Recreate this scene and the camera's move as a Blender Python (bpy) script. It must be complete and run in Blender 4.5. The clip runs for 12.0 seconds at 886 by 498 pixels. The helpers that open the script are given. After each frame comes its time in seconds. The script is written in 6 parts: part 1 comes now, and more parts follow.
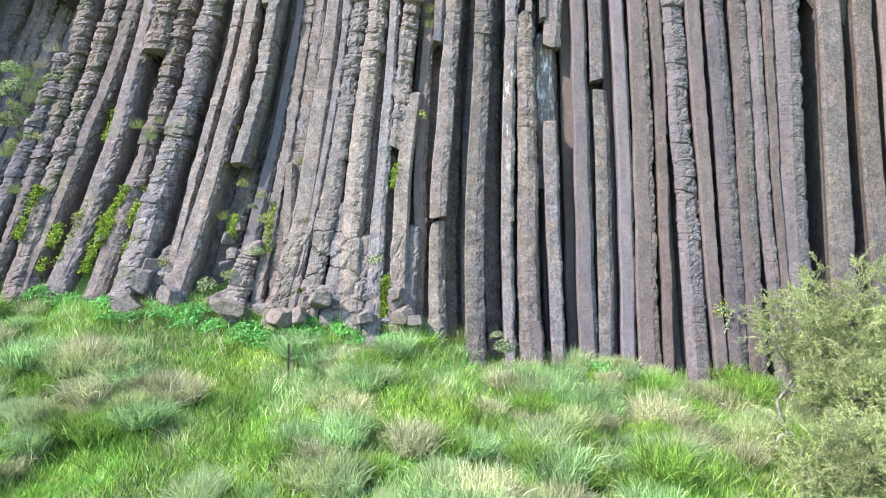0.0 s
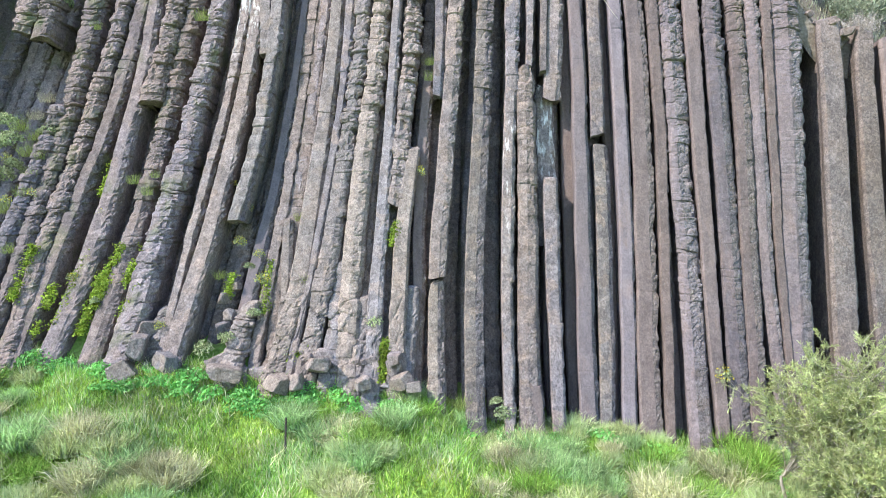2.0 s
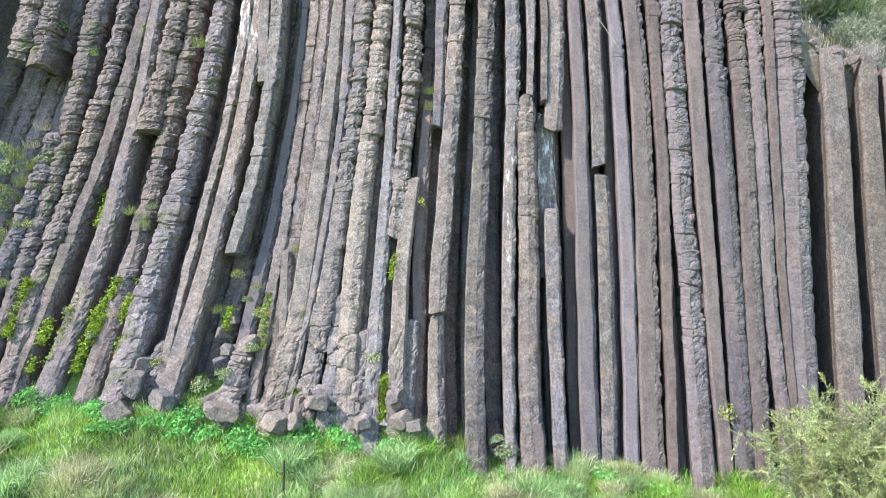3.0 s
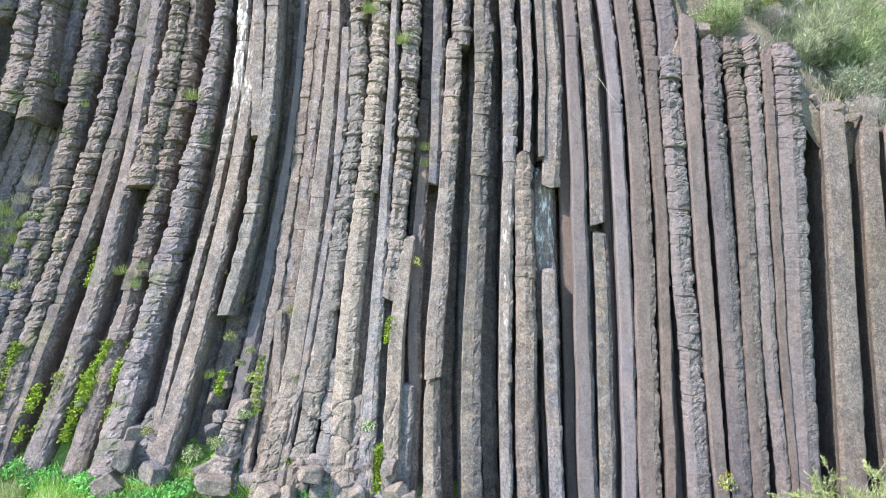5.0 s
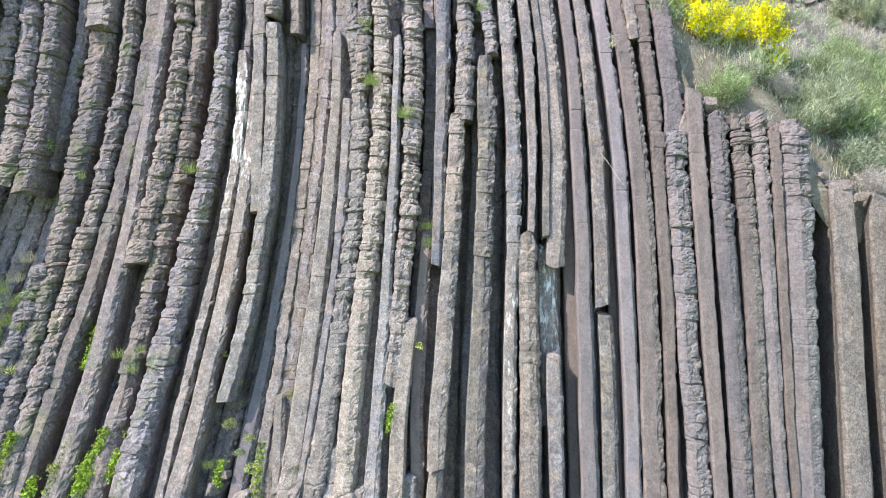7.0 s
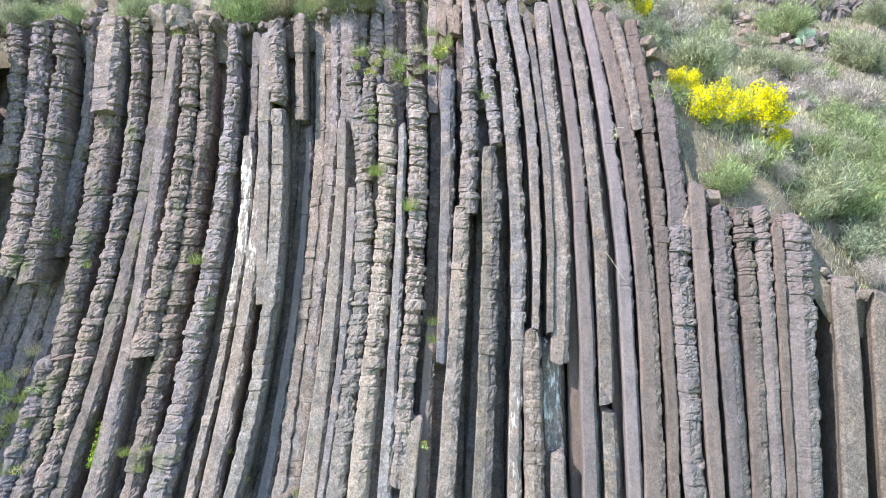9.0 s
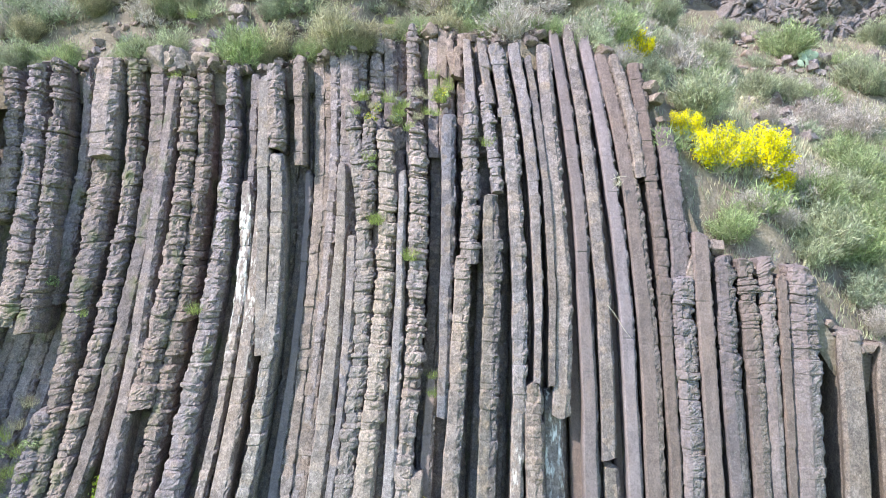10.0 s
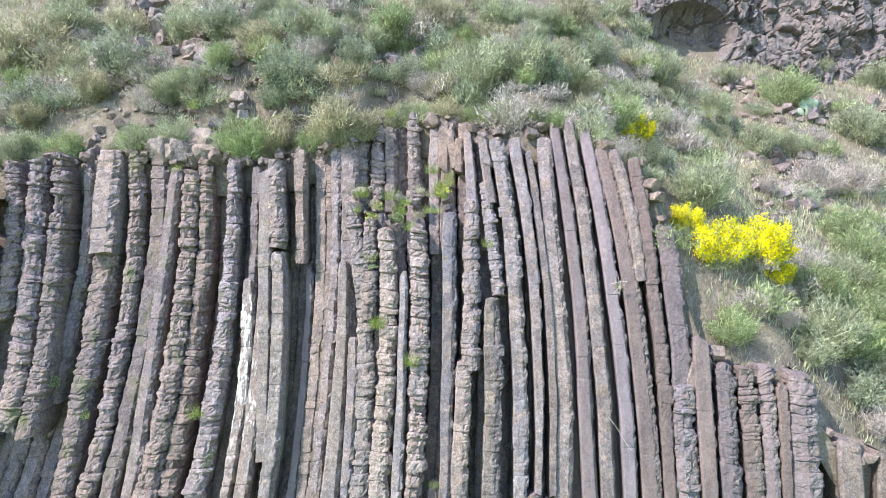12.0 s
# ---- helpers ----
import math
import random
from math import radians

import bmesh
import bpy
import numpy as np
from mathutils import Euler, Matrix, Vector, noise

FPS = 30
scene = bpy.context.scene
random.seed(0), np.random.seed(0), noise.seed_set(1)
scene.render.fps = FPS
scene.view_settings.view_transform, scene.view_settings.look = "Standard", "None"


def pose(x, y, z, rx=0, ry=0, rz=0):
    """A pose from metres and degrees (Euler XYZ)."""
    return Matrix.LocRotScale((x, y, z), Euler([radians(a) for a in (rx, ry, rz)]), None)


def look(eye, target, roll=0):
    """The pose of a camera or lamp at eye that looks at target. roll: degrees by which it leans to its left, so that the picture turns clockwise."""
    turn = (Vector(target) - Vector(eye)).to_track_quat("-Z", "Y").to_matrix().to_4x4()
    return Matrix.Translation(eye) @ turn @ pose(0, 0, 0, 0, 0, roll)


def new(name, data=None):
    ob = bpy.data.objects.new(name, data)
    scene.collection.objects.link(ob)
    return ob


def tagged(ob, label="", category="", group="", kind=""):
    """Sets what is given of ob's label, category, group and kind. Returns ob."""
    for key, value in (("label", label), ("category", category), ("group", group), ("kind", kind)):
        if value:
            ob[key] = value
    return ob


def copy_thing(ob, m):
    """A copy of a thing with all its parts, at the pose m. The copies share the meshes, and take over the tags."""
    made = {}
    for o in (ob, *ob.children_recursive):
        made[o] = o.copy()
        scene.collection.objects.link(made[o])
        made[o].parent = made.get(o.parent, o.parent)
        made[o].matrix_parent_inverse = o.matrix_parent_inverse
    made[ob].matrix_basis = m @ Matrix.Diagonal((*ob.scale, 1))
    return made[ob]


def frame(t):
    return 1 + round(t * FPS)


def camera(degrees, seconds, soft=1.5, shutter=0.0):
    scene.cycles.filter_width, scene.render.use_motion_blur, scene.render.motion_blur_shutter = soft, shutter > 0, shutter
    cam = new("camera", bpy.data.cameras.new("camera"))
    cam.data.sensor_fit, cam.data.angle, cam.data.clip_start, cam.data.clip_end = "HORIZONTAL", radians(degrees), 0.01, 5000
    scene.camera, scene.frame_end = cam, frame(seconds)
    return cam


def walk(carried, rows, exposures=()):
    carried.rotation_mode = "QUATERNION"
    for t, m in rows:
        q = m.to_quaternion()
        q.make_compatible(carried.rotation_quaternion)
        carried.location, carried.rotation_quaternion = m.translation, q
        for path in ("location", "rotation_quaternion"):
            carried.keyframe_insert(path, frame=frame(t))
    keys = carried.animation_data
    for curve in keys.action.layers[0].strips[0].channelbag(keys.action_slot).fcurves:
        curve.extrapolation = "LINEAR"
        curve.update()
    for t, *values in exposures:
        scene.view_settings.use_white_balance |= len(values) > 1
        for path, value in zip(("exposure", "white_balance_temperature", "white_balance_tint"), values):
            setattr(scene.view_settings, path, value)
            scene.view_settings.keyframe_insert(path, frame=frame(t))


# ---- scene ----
cam = camera(75.4, 12.0, soft=1.0)
METRES, EYE, TILT, LEAN, TURN = 16.0, 6.0, 0.0, 0.0, 0.0
ROWS = [
    (0.0, 0.0, 0.0, 0.0, -0.0, 0.0, -0.0),
    (0.5, -0.0012, -0.0029, 0.0286, -0.01, 0.01, -0.01),
    (1.0, -0.001, -0.002, 0.0565, -0.04, 0.02, -0.02),
    (1.5, -0.0001, 0.0038, 0.0852, -0.07, 0.03, -0.02),
    (2.0, -0.0008, 0.0115, 0.1149, -0.11, 0.03, -0.02),
    (2.5, -0.0021, 0.0184, 0.1461, -0.14, 0.02, -0.03),
    (3.0, -0.0024, 0.0236, 0.1795, -0.19, 0.0, -0.02),
    (5.0, 0.0016, 0.0401, 0.2982, -0.38, 0.03, -0.03),
    (5.5, 0.0, 0.0564, 0.3305, -0.38, 0.04, -0.04),
    (6.0, -0.0022, 0.0682, 0.3705, -0.43, -0.06, -0.04),
    (6.5, -0.004, 0.0681, 0.4156, -0.45, -0.08, -0.06),
    (7.0, -0.0058, 0.0594, 0.4637, -0.48, -0.14, -0.07),
    (9.0, -0.018, 0.0546, 0.6589, -0.59, -0.21, -0.1),
    (9.5, -0.019, 0.0611, 0.7097, -0.6, -0.19, -0.1),
    (10.0, -0.0191, 0.0683, 0.7644, -0.57, -0.24, -0.12),
    (10.5, -0.0216, 0.07, 0.8199, -0.58, -0.28, -0.11),
    (11.0, -0.0236, 0.067, 0.8753, -0.6, -0.31, -0.12),
    (11.5, -0.0232, 0.0659, 0.93, -0.57, -0.33, -0.12),
    (12.0, -0.0226, 0.0687, 0.9866, -0.61, -0.33, -0.12),
]
walk(cam, [(t, pose(0, 0, EYE, TILT, LEAN, TURN) @ pose(METRES * x, METRES * y, METRES * z, 90 + pitch, roll, yaw)) for t, x, y, z, yaw, pitch, roll in ROWS], exposures=((0.0, 1.60, 6430, 13), (3.0, 1.61, 6450, 12), (6.0, 1.66, 6500, 10), (12.0, 1.74, 6460, 12)))

# ---- daylight: clear sky, a high sun from the left and in front of the cliff ----
SUN_AZ, SUN_EL = 60.0, 46.0          # degrees left of the cliff's outward normal, and above the horizon
world = bpy.data.worlds.new("world")
scene.world = world
world.use_nodes = True
wn = world.node_tree.nodes
sky = wn.new("ShaderNodeTexSky")
sky.sky_type = "NISHITA"
sky.sun_disc = False
sky.sun_elevation = radians(SUN_EL)
sky.sun_rotation = radians(180 + SUN_AZ)
sky.dust_density = 0.4
sky.ozone_density = 2.4
wn["Background"].inputs["Strength"].default_value = 0.15
world.node_tree.links.new(sky.outputs[0], wn["Background"].inputs["Color"])
sun = new("sun", bpy.data.lights.new("sun", "SUN"))
sun.data.energy = 2.85
sun.data.angle = radians(0.5)
sun.data.color = (1.0, 0.935, 0.83)
sun_from = Vector((-math.sin(radians(SUN_AZ)) * math.cos(radians(SUN_EL)), -math.cos(radians(SUN_AZ)) * math.cos(radians(SUN_EL)), math.sin(radians(SUN_EL))))
sun.matrix_world = look(sun_from * 60, (0, 0, 0))

# ---- materials ----
def material(name, rough=0.9):
    m = bpy.data.materials.new(name)
    m.use_nodes = True
    nt = m.node_tree
    b = nt.nodes["Principled BSDF"]
    b.inputs["Roughness"].default_value = rough
    b.inputs["Specular IOR Level"].default_value = 0.25
    return m, nt, b


def node(nt, kind, **values):
    n = nt.nodes.new(kind)
    for key, value in values.items():
        n.inputs[key.replace("_", " ")].default_value = value
    return n


def mixed(nt, fac, a, b, blend="MIX"):
    """A colour mix; fac, a and b are sockets or plain values."""
    n = nt.nodes.new("ShaderNodeMix")
    n.data_type, n.blend_type = "RGBA", blend
    for sock, value in ((n.inputs[0], fac), (n.inputs[6], a), (n.inputs[7], b)):
        if isinstance(value, bpy.types.NodeSocket):
            nt.links.new(value, sock)
        elif isinstance(value, (tuple, list)):
            sock.default_value = (*value, 1) if len(value) == 3 else value
        else:
            sock.default_value = value
    return n.outputs[2]


def ramp(nt, source, stops):
    """A ramp of (place, grey) stops on a socket."""
    n = nt.nodes.new("ShaderNodeValToRGB")
    e = n.color_ramp.elements
    for i, (place, grey) in enumerate(stops):
        k = e[i] if i < 2 else e.new(place)
        k.position, k.color = place, (grey, grey, grey, 1)
    nt.links.new(source, n.inputs[0])
    return n.outputs[0]


def grain(nt, scale, detail=6.0, stretch=(1, 1, 1), rough=0.6):
    """Noise in the world's metres."""
    g = nt.nodes.new("ShaderNodeNewGeometry")
    mp = nt.nodes.new("ShaderNodeMapping")
    mp.inputs["Scale"].default_value = stretch
    nt.links.new(g.outputs["Position"], mp.inputs[0])
    n = node(nt, "ShaderNodeTexNoise", Scale=scale, Detail=detail, Roughness=rough)
    nt.links.new(mp.outputs[0], n.inputs["Vector"])
    return n.outputs["Fac"]


def bumped(nt, b, source, strength, distance):
    n = node(nt, "ShaderNodeBump", Strength=strength, Distance=distance)
    nt.links.new(source, n.inputs["Height"])
    nt.links.new(n.outputs[0], b.inputs["Normal"])


def basalt(name, base, warm, lichen, lichen_amount, moss=0.0, streak=None, blocky=0.7, calm=0.0):
    """Weathered column basalt: a grey body, rusty patches, pale lichen specks, some moss; streak: (low, high, amount) of white droppings."""
    m, nt, b = material(name, 0.92)
    info = nt.nodes.new("ShaderNodeObjectInfo")
    large = ramp(nt, grain(nt, 0.35, 4, (1, 1, 0.5)), [(0.36, 0), (0.64, 1)])
    col = mixed(nt, large, base, warm)
    tone = ramp(nt, info.outputs["Random"], [(0.0, 0.70), (1.0, 1.07)])
    col = mixed(nt, 1.0, col, tone, "MULTIPLY")
    many = nt.nodes.new("ShaderNodeMath")
    many.operation = "MULTIPLY"
    many.inputs[1].default_value = 17.7
    nt.links.new(info.outputs["Random"], many.inputs[0])
    hue = nt.nodes.new("ShaderNodeMath")
    hue.operation = "FRACT"
    nt.links.new(many.outputs[0], hue.inputs[0])
    col = mixed(nt, 1.0, col, mixed(nt, hue.outputs[0], (0.94, 0.955, 1.05), (1.10, 1.01, 0.93)), "MULTIPLY")
    g0 = nt.nodes.new("ShaderNodeNewGeometry")
    s0 = nt.nodes.new("ShaderNodeSeparateXYZ")
    nt.links.new(g0.outputs["Position"], s0.inputs[0])
    weather = node(nt, "ShaderNodeMapRange")
    for key, value in (("From Min", 9.0), ("From Max", 24.0)):
        weather.inputs[key].default_value = value
    nt.links.new(s0.outputs[2], weather.inputs[0])
    col = mixed(nt, 1.0, col, mixed(nt, weather.outputs[0], (0.965, 0.985, 0.975), (1.045, 1.0, 1.045)), "MULTIPLY")
    tint = nt.nodes.new("ShaderNodeTexVoronoi")
    tint.inputs["Scale"].default_value = 3.4
    shake = node(nt, "ShaderNodeTexNoise", Scale=2.2, Detail=4.0)
    nt.links.new(g0.outputs["Position"], shake.inputs["Vector"])
    moved = nt.nodes.new("ShaderNodeVectorMath")
    moved.operation = "MULTIPLY_ADD"
    moved.inputs[1].default_value = (0.5, 0.5, 0.5)
    nt.links.new(shake.outputs["Color"], moved.inputs[0])
    nt.links.new(g0.outputs["Position"], moved.inputs[2])
    nt.links.new(moved.outputs[0], tint.inputs["Vector"])
    parts = nt.nodes.new("ShaderNodeSeparateColor")
    nt.links.new(tint.outputs["Color"], parts.inputs[0])
    col = mixed(nt, blocky, col, mixed(nt, 1.0, col, ramp(nt, parts.outputs[0], [(0.0, 0.68), (1.0, 1.28)]), "MULTIPLY"))
    col = mixed(nt, ramp(nt, parts.outputs[1], [(0.55, 0.0), (1.0, 0.75 * blocky)]), col, (warm[0] * 1.12, warm[1] * 1.01, warm[2] * 0.92))
    stain = ramp(nt, grain(nt, 3.2, 5, (1.4, 1.4, 0.1), 0.65), [(0.32, 0.74), (0.7, 1.2)])
    col = mixed(nt, 0.75, col, stain, "MULTIPLY")
    fine = ramp(nt, grain(nt, 9.0, 10, (1, 1, 0.85), 0.8), [(0.3, 0.35), (0.7, 1.55)])
    col = mixed(nt, 0.85 - 0.5 * calm, col, fine, "MULTIPLY")
    speck = ramp(nt, grain(nt, 21.0, 3, (1, 1, 0.7), 0.7), [(0.36, 0.55), (0.64, 1.42)])
    col = mixed(nt, 0.66 - 0.34 * calm, col, speck, "MULTIPLY")
    rust = ramp(nt, grain(nt, 1.7, 6, (1.5, 1.5, 0.35)), [(0.56, 0), (0.76, 0.3)])
    col = mixed(nt, rust, col, (warm[0] * 1.35, warm[1] * 1.1, warm[2] * 0.85))
    spots = ramp(nt, grain(nt, 24.0, 6, (1, 1, 0.75), 0.8), [(0.60 - 0.1 * lichen_amount, 0), (0.70, 1)])
    patch = ramp(nt, grain(nt, 0.8, 3, (1, 1, 0.4)), [(0.38, 0.1), (0.62, 1)])
    spots = mixed(nt, 1.0, spots, patch, "MULTIPLY")
    spots = mixed(nt, 1.0, spots, (lichen_amount,) * 3, "MULTIPLY")
    col = mixed(nt, spots, col, lichen)
    crack = ramp(nt, grain(nt, 3.0, 8, (1, 1, 1.3), 0.75), [(0.33, 0.4 - 0.3 * calm), (0.39, 0.0)])
    col = mixed(nt, crack, col, (base[0] * 0.35, base[1] * 0.35, base[2] * 0.38))
    hair = ramp(nt, grain(nt, 1.4, 6, (0.8, 0.8, 1.7), 0.65), [(0.474, 0), (0.486, 0.5 - 0.25 * calm), (0.498, 0)])
    col = mixed(nt, hair, col, (base[0] * 0.3, base[1] * 0.3, base[2] * 0.33))
    if moss:
        green = ramp(nt, grain(nt, 1.3, 6, (1, 1, 0.6)), [(0.56 - 0.12 * moss, 0), (0.72, 0.7)])
        col = mixed(nt, green, col, (0.10, 0.125, 0.045))
    if streak:
        low, high, amount = streak
        g = nt.nodes.new("ShaderNodeNewGeometry")
        sp = nt.nodes.new("ShaderNodeSeparateXYZ")
        nt.links.new(g.outputs["Position"], sp.inputs[0])
        up = node(nt, "ShaderNodeMapRange")
        for k, v in (("From Min", low), ("From Max", low + 2.5)):
            up.inputs[k].default_value = v
        down = node(nt, "ShaderNodeMapRange")
        for k, v in (("From Min", high), ("From Max", high - 0.6)):
            down.inputs[k].default_value = v
        nt.links.new(sp.outputs[2], up.inputs[0])
        nt.links.new(sp.outputs[2], down.inputs[0])
        runs = ramp(nt, grain(nt, 5.0, 5, (1.6, 1.6, 0.12), 0.65), [(0.52 - amount * 0.2, 0), (0.66 - amount * 0.2, 1)])
        fac = mixed(nt, 1.0, mixed(nt, 1.0, runs, up.outputs[0], "MULTIPLY"), down.outputs[0], "MULTIPLY")
        col = mixed(nt, fac, col, (0.78, 0.77, 0.76))
    nt.links.new(col, b.inputs["Base Color"])
    bumped(nt, b, grain(nt, 14.0, 9, (1, 1, 0.8), 0.8), 0.8 - 0.45 * calm, 0.06)
    return m


GREY, TAN, PALE = (0.213, 0.194, 0.199), (0.262, 0.221, 0.200), (0.45, 0.44, 0.43)
M_SMOOTH = basalt("purple_brown_basalt", (0.172, 0.151, 0.158), (0.204, 0.168, 0.162), PALE, 0.35, blocky=0.12, calm=1.0)
M_BROWN = basalt("dark_brown_basalt", (0.148, 0.129, 0.134), (0.182, 0.150, 0.146), PALE, 0.45, blocky=0.3, calm=0.8)
M_ROUGH = basalt("rough_grey_basalt", GREY, TAN, PALE, 0.6)
M_LICHEN = basalt("lichen_basalt", (0.230, 0.211, 0.211), (0.274, 0.240, 0.220), (0.49, 0.475, 0.45), 0.8)
M_LEFT = basalt("weathered_purple_basalt", (0.198, 0.179, 0.198), (0.244, 0.206, 0.196), PALE, 0.65, moss=0.04)
M_WHITE = basalt("basalt_with_white_droppings", GREY, TAN, PALE, 0.6, streak=(14.3, 20.2, 0.22))
M_RUNS = basalt("basalt_with_few_white_runs", GREY, TAN, PALE, 0.6, streak=(13.5, 19.5, -0.08))
M_STREAK = basalt("basalt_with_white_runs", (0.185, 0.180, 0.195), TAN, PALE, 0.4, streak=(7.0, 13.2, -0.25))
M_STAINED = basalt("basalt_streaked_with_droppings", (0.185, 0.180, 0.195), TAN, PALE, 0.4, streak=(8.6, 14.2, -0.04))
M_FRESH = basalt("fresh_tan_basalt", (0.22, 0.20, 0.185), (0.26, 0.225, 0.195), PALE, 0.3)
M_CORE = basalt("shaded_basalt", (0.185, 0.172, 0.180), (0.22, 0.19, 0.178), PALE, 0.25, moss=0.1)
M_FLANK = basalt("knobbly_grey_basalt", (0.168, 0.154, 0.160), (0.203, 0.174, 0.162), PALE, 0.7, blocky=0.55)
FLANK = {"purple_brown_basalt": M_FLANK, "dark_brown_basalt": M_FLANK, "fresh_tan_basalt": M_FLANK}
M_WALL = basalt("blocky_far_basalt", (0.145, 0.14, 0.143), (0.19, 0.165, 0.15), PALE, 0.5)


def leafy(name, colour, other, glow=0.35, rough=0.7, patch=None, dark=0.5):
    """Leaves and blades: colour varies piece by piece, some light comes through."""
    m, nt, b = material(name, rough)
    g = nt.nodes.new("ShaderNodeNewGeometry")
    col = mixed(nt, g.outputs["Random Per Island"], colour, other)
    many = nt.nodes.new("ShaderNodeMath")
    many.operation = "MULTIPLY"
    many.inputs[1].default_value = 37.3
    nt.links.new(g.outputs["Random Per Island"], many.inputs[0])
    other_random = nt.nodes.new("ShaderNodeMath")
    other_random.operation = "FRACT"
    nt.links.new(many.outputs[0], other_random.inputs[0])
    col = mixed(nt, 1.0, col, ramp(nt, other_random.outputs[0], [(0.0, dark), (0.75, 1.08), (1.0, 1.4)]), "MULTIPLY")
    if patch:
        col = mixed(nt, ramp(nt, grain(nt, 0.42, 4), [(0.44, 0), (0.60, 0.85)]), col, patch)
    wide = ramp(nt, grain(nt, 0.9, 4), [(0.35, 0.6), (0.65, 1.3)])
    col = mixed(nt, 0.9, col, wide, "MULTIPLY")
    nt.links.new(col, b.inputs["Base Color"])
    t = nt.nodes.new("ShaderNodeBsdfTranslucent")
    nt.links.new(col, t.inputs[0])
    mx = nt.nodes.new("ShaderNodeMixShader")
    mx.inputs[0].default_value = glow
    nt.links.new(b.outputs[0], mx.inputs[1])
    nt.links.new(t.outputs[0], mx.inputs[2])
    nt.links.new(mx.outputs[0], nt.nodes["Material Output"].inputs[0])
    return m


M_GRASS = leafy("fresh_grass", (0.31, 0.50, 0.06), (0.54, 0.68, 0.15), patch=(0.24, 0.50, 0.10), dark=0.4)
M_TUSSOCK = leafy("tussock_grass", (0.36, 0.48, 0.16), (0.72, 0.75, 0.44), patch=(0.40, 0.53, 0.28), dark=0.42)
M_STRAW = leafy("dry_grass", (0.36, 0.33, 0.22), (0.54, 0.50, 0.38))
M_STRAWY = leafy("half_dry_grass", (0.44, 0.48, 0.23), (0.76, 0.73, 0.50), dark=0.5)
M_BLUE = leafy("blue_green_grass", (0.26, 0.47, 0.16), (0.56, 0.74, 0.38), dark=0.45)
M_DEEP = leafy("deep_green_grass", (0.19, 0.40, 0.06), (0.42, 0.60, 0.15), dark=0.35)
M_HERB = leafy("broad_herb_leaves", (0.14, 0.44, 0.09), (0.28, 0.62, 0.2))
M_GREEN = leafy("broom_green", (0.235, 0.315, 0.15), (0.43, 0.48, 0.27))
M_LIGHT = leafy("broom_light_green", (0.31, 0.35, 0.225), (0.47, 0.495, 0.35))
M_OLIVE = leafy("olive_scrub", (0.34, 0.325, 0.21), (0.51, 0.475, 0.34))
M_GREYG = leafy("grey_green_scrub", (0.22, 0.26, 0.18), (0.38, 0.42, 0.31), dark=0.65)
M_DRY = leafy("dry_twigs", (0.40, 0.355, 0.335), (0.60, 0.545, 0.515), 0.2)
M_YELLOW = leafy("yellow_blossom", (0.78, 0.68, 0.004), (0.88, 0.82, 0.01), 0.3, dark=0.75)
M_BANK = leafy("ledge_grass", (0.24, 0.33, 0.09), (0.42, 0.47, 0.18))
M_MOSS = leafy("yellow_green_moss", (0.19, 0.31, 0.04), (0.36, 0.46, 0.07))
M_TREE = leafy("feathery_olive_foliage", (0.30, 0.37, 0.13), (0.54, 0.59, 0.29), dark=0.6)


def plain(name, a, c, scale, rough=0.9, bump=0.4):
    m, nt, b = material(name, rough)
    n = ramp(nt, grain(nt, scale, 7), [(0.35, 0), (0.65, 1)])
    nt.links.new(mixed(nt, n, a, c), b.inputs["Base Color"])
    bumped(nt, b, grain(nt, scale * 6, 6), bump, 0.02)
    return m


M_STEM = plain("pale_bark", (0.30, 0.27, 0.22), (0.45, 0.41, 0.35), 9.0)
M_POST = plain("dark_weathered_wood", (0.035, 0.03, 0.028), (0.07, 0.06, 0.055), 12.0)
M_CACTUS = plain("pale_cactus_skin", (0.28, 0.36, 0.26), (0.36, 0.43, 0.33), 6.0)


def soil(name, a, c, d, scale):
    """Earth with grass stain, bare patches and stones, at three scales."""
    m, nt, b = material(name, 0.95)
    col = mixed(nt, ramp(nt, grain(nt, scale, 6), [(0.38, 0), (0.62, 1)]), a, c)
    col = mixed(nt, ramp(nt, grain(nt, scale * 3.1, 7), [(0.5, 0), (0.68, 1)]), col, d)
    col = mixed(nt, 0.8, col, ramp(nt, grain(nt, scale * 20, 6), [(0.3, 0.5), (0.7, 1.35)]), "MULTIPLY")
    nt.links.new(col, b.inputs["Base Color"])
    bumped(nt, b, grain(nt, scale * 14, 7), 0.8, 0.06)
    return m


M_MEADOW = soil("meadow_turf", (0.13, 0.26, 0.05), (0.22, 0.36, 0.08), (0.31, 0.33, 0.13), 0.5)
M_HILL = soil("hillside_earth", (0.135, 0.112, 0.096), (0.18, 0.155, 0.118), (0.25, 0.215, 0.178), 0.7)
# ---- the shapes of the land, as functions of the plan ----
def front(x, z):
    """Depth of the cliff's general face at x and height z."""
    x, z = np.asarray(x, float), np.clip(np.asarray(z, float), 1.0, 27.5)
    x = np.clip(x, -16.5, 14.5)
    a, b = x / 10, (z - 15) / 10
    return (19.687 - 0.931 * a + 2.207 * b - 0.35 * a * b - 0.069 * b * b + 0.047 * a * a + 0.431 * b ** 3
            + 0.694 * a * b * b + 0.159 * a * a * b + 0.159 * a ** 3)


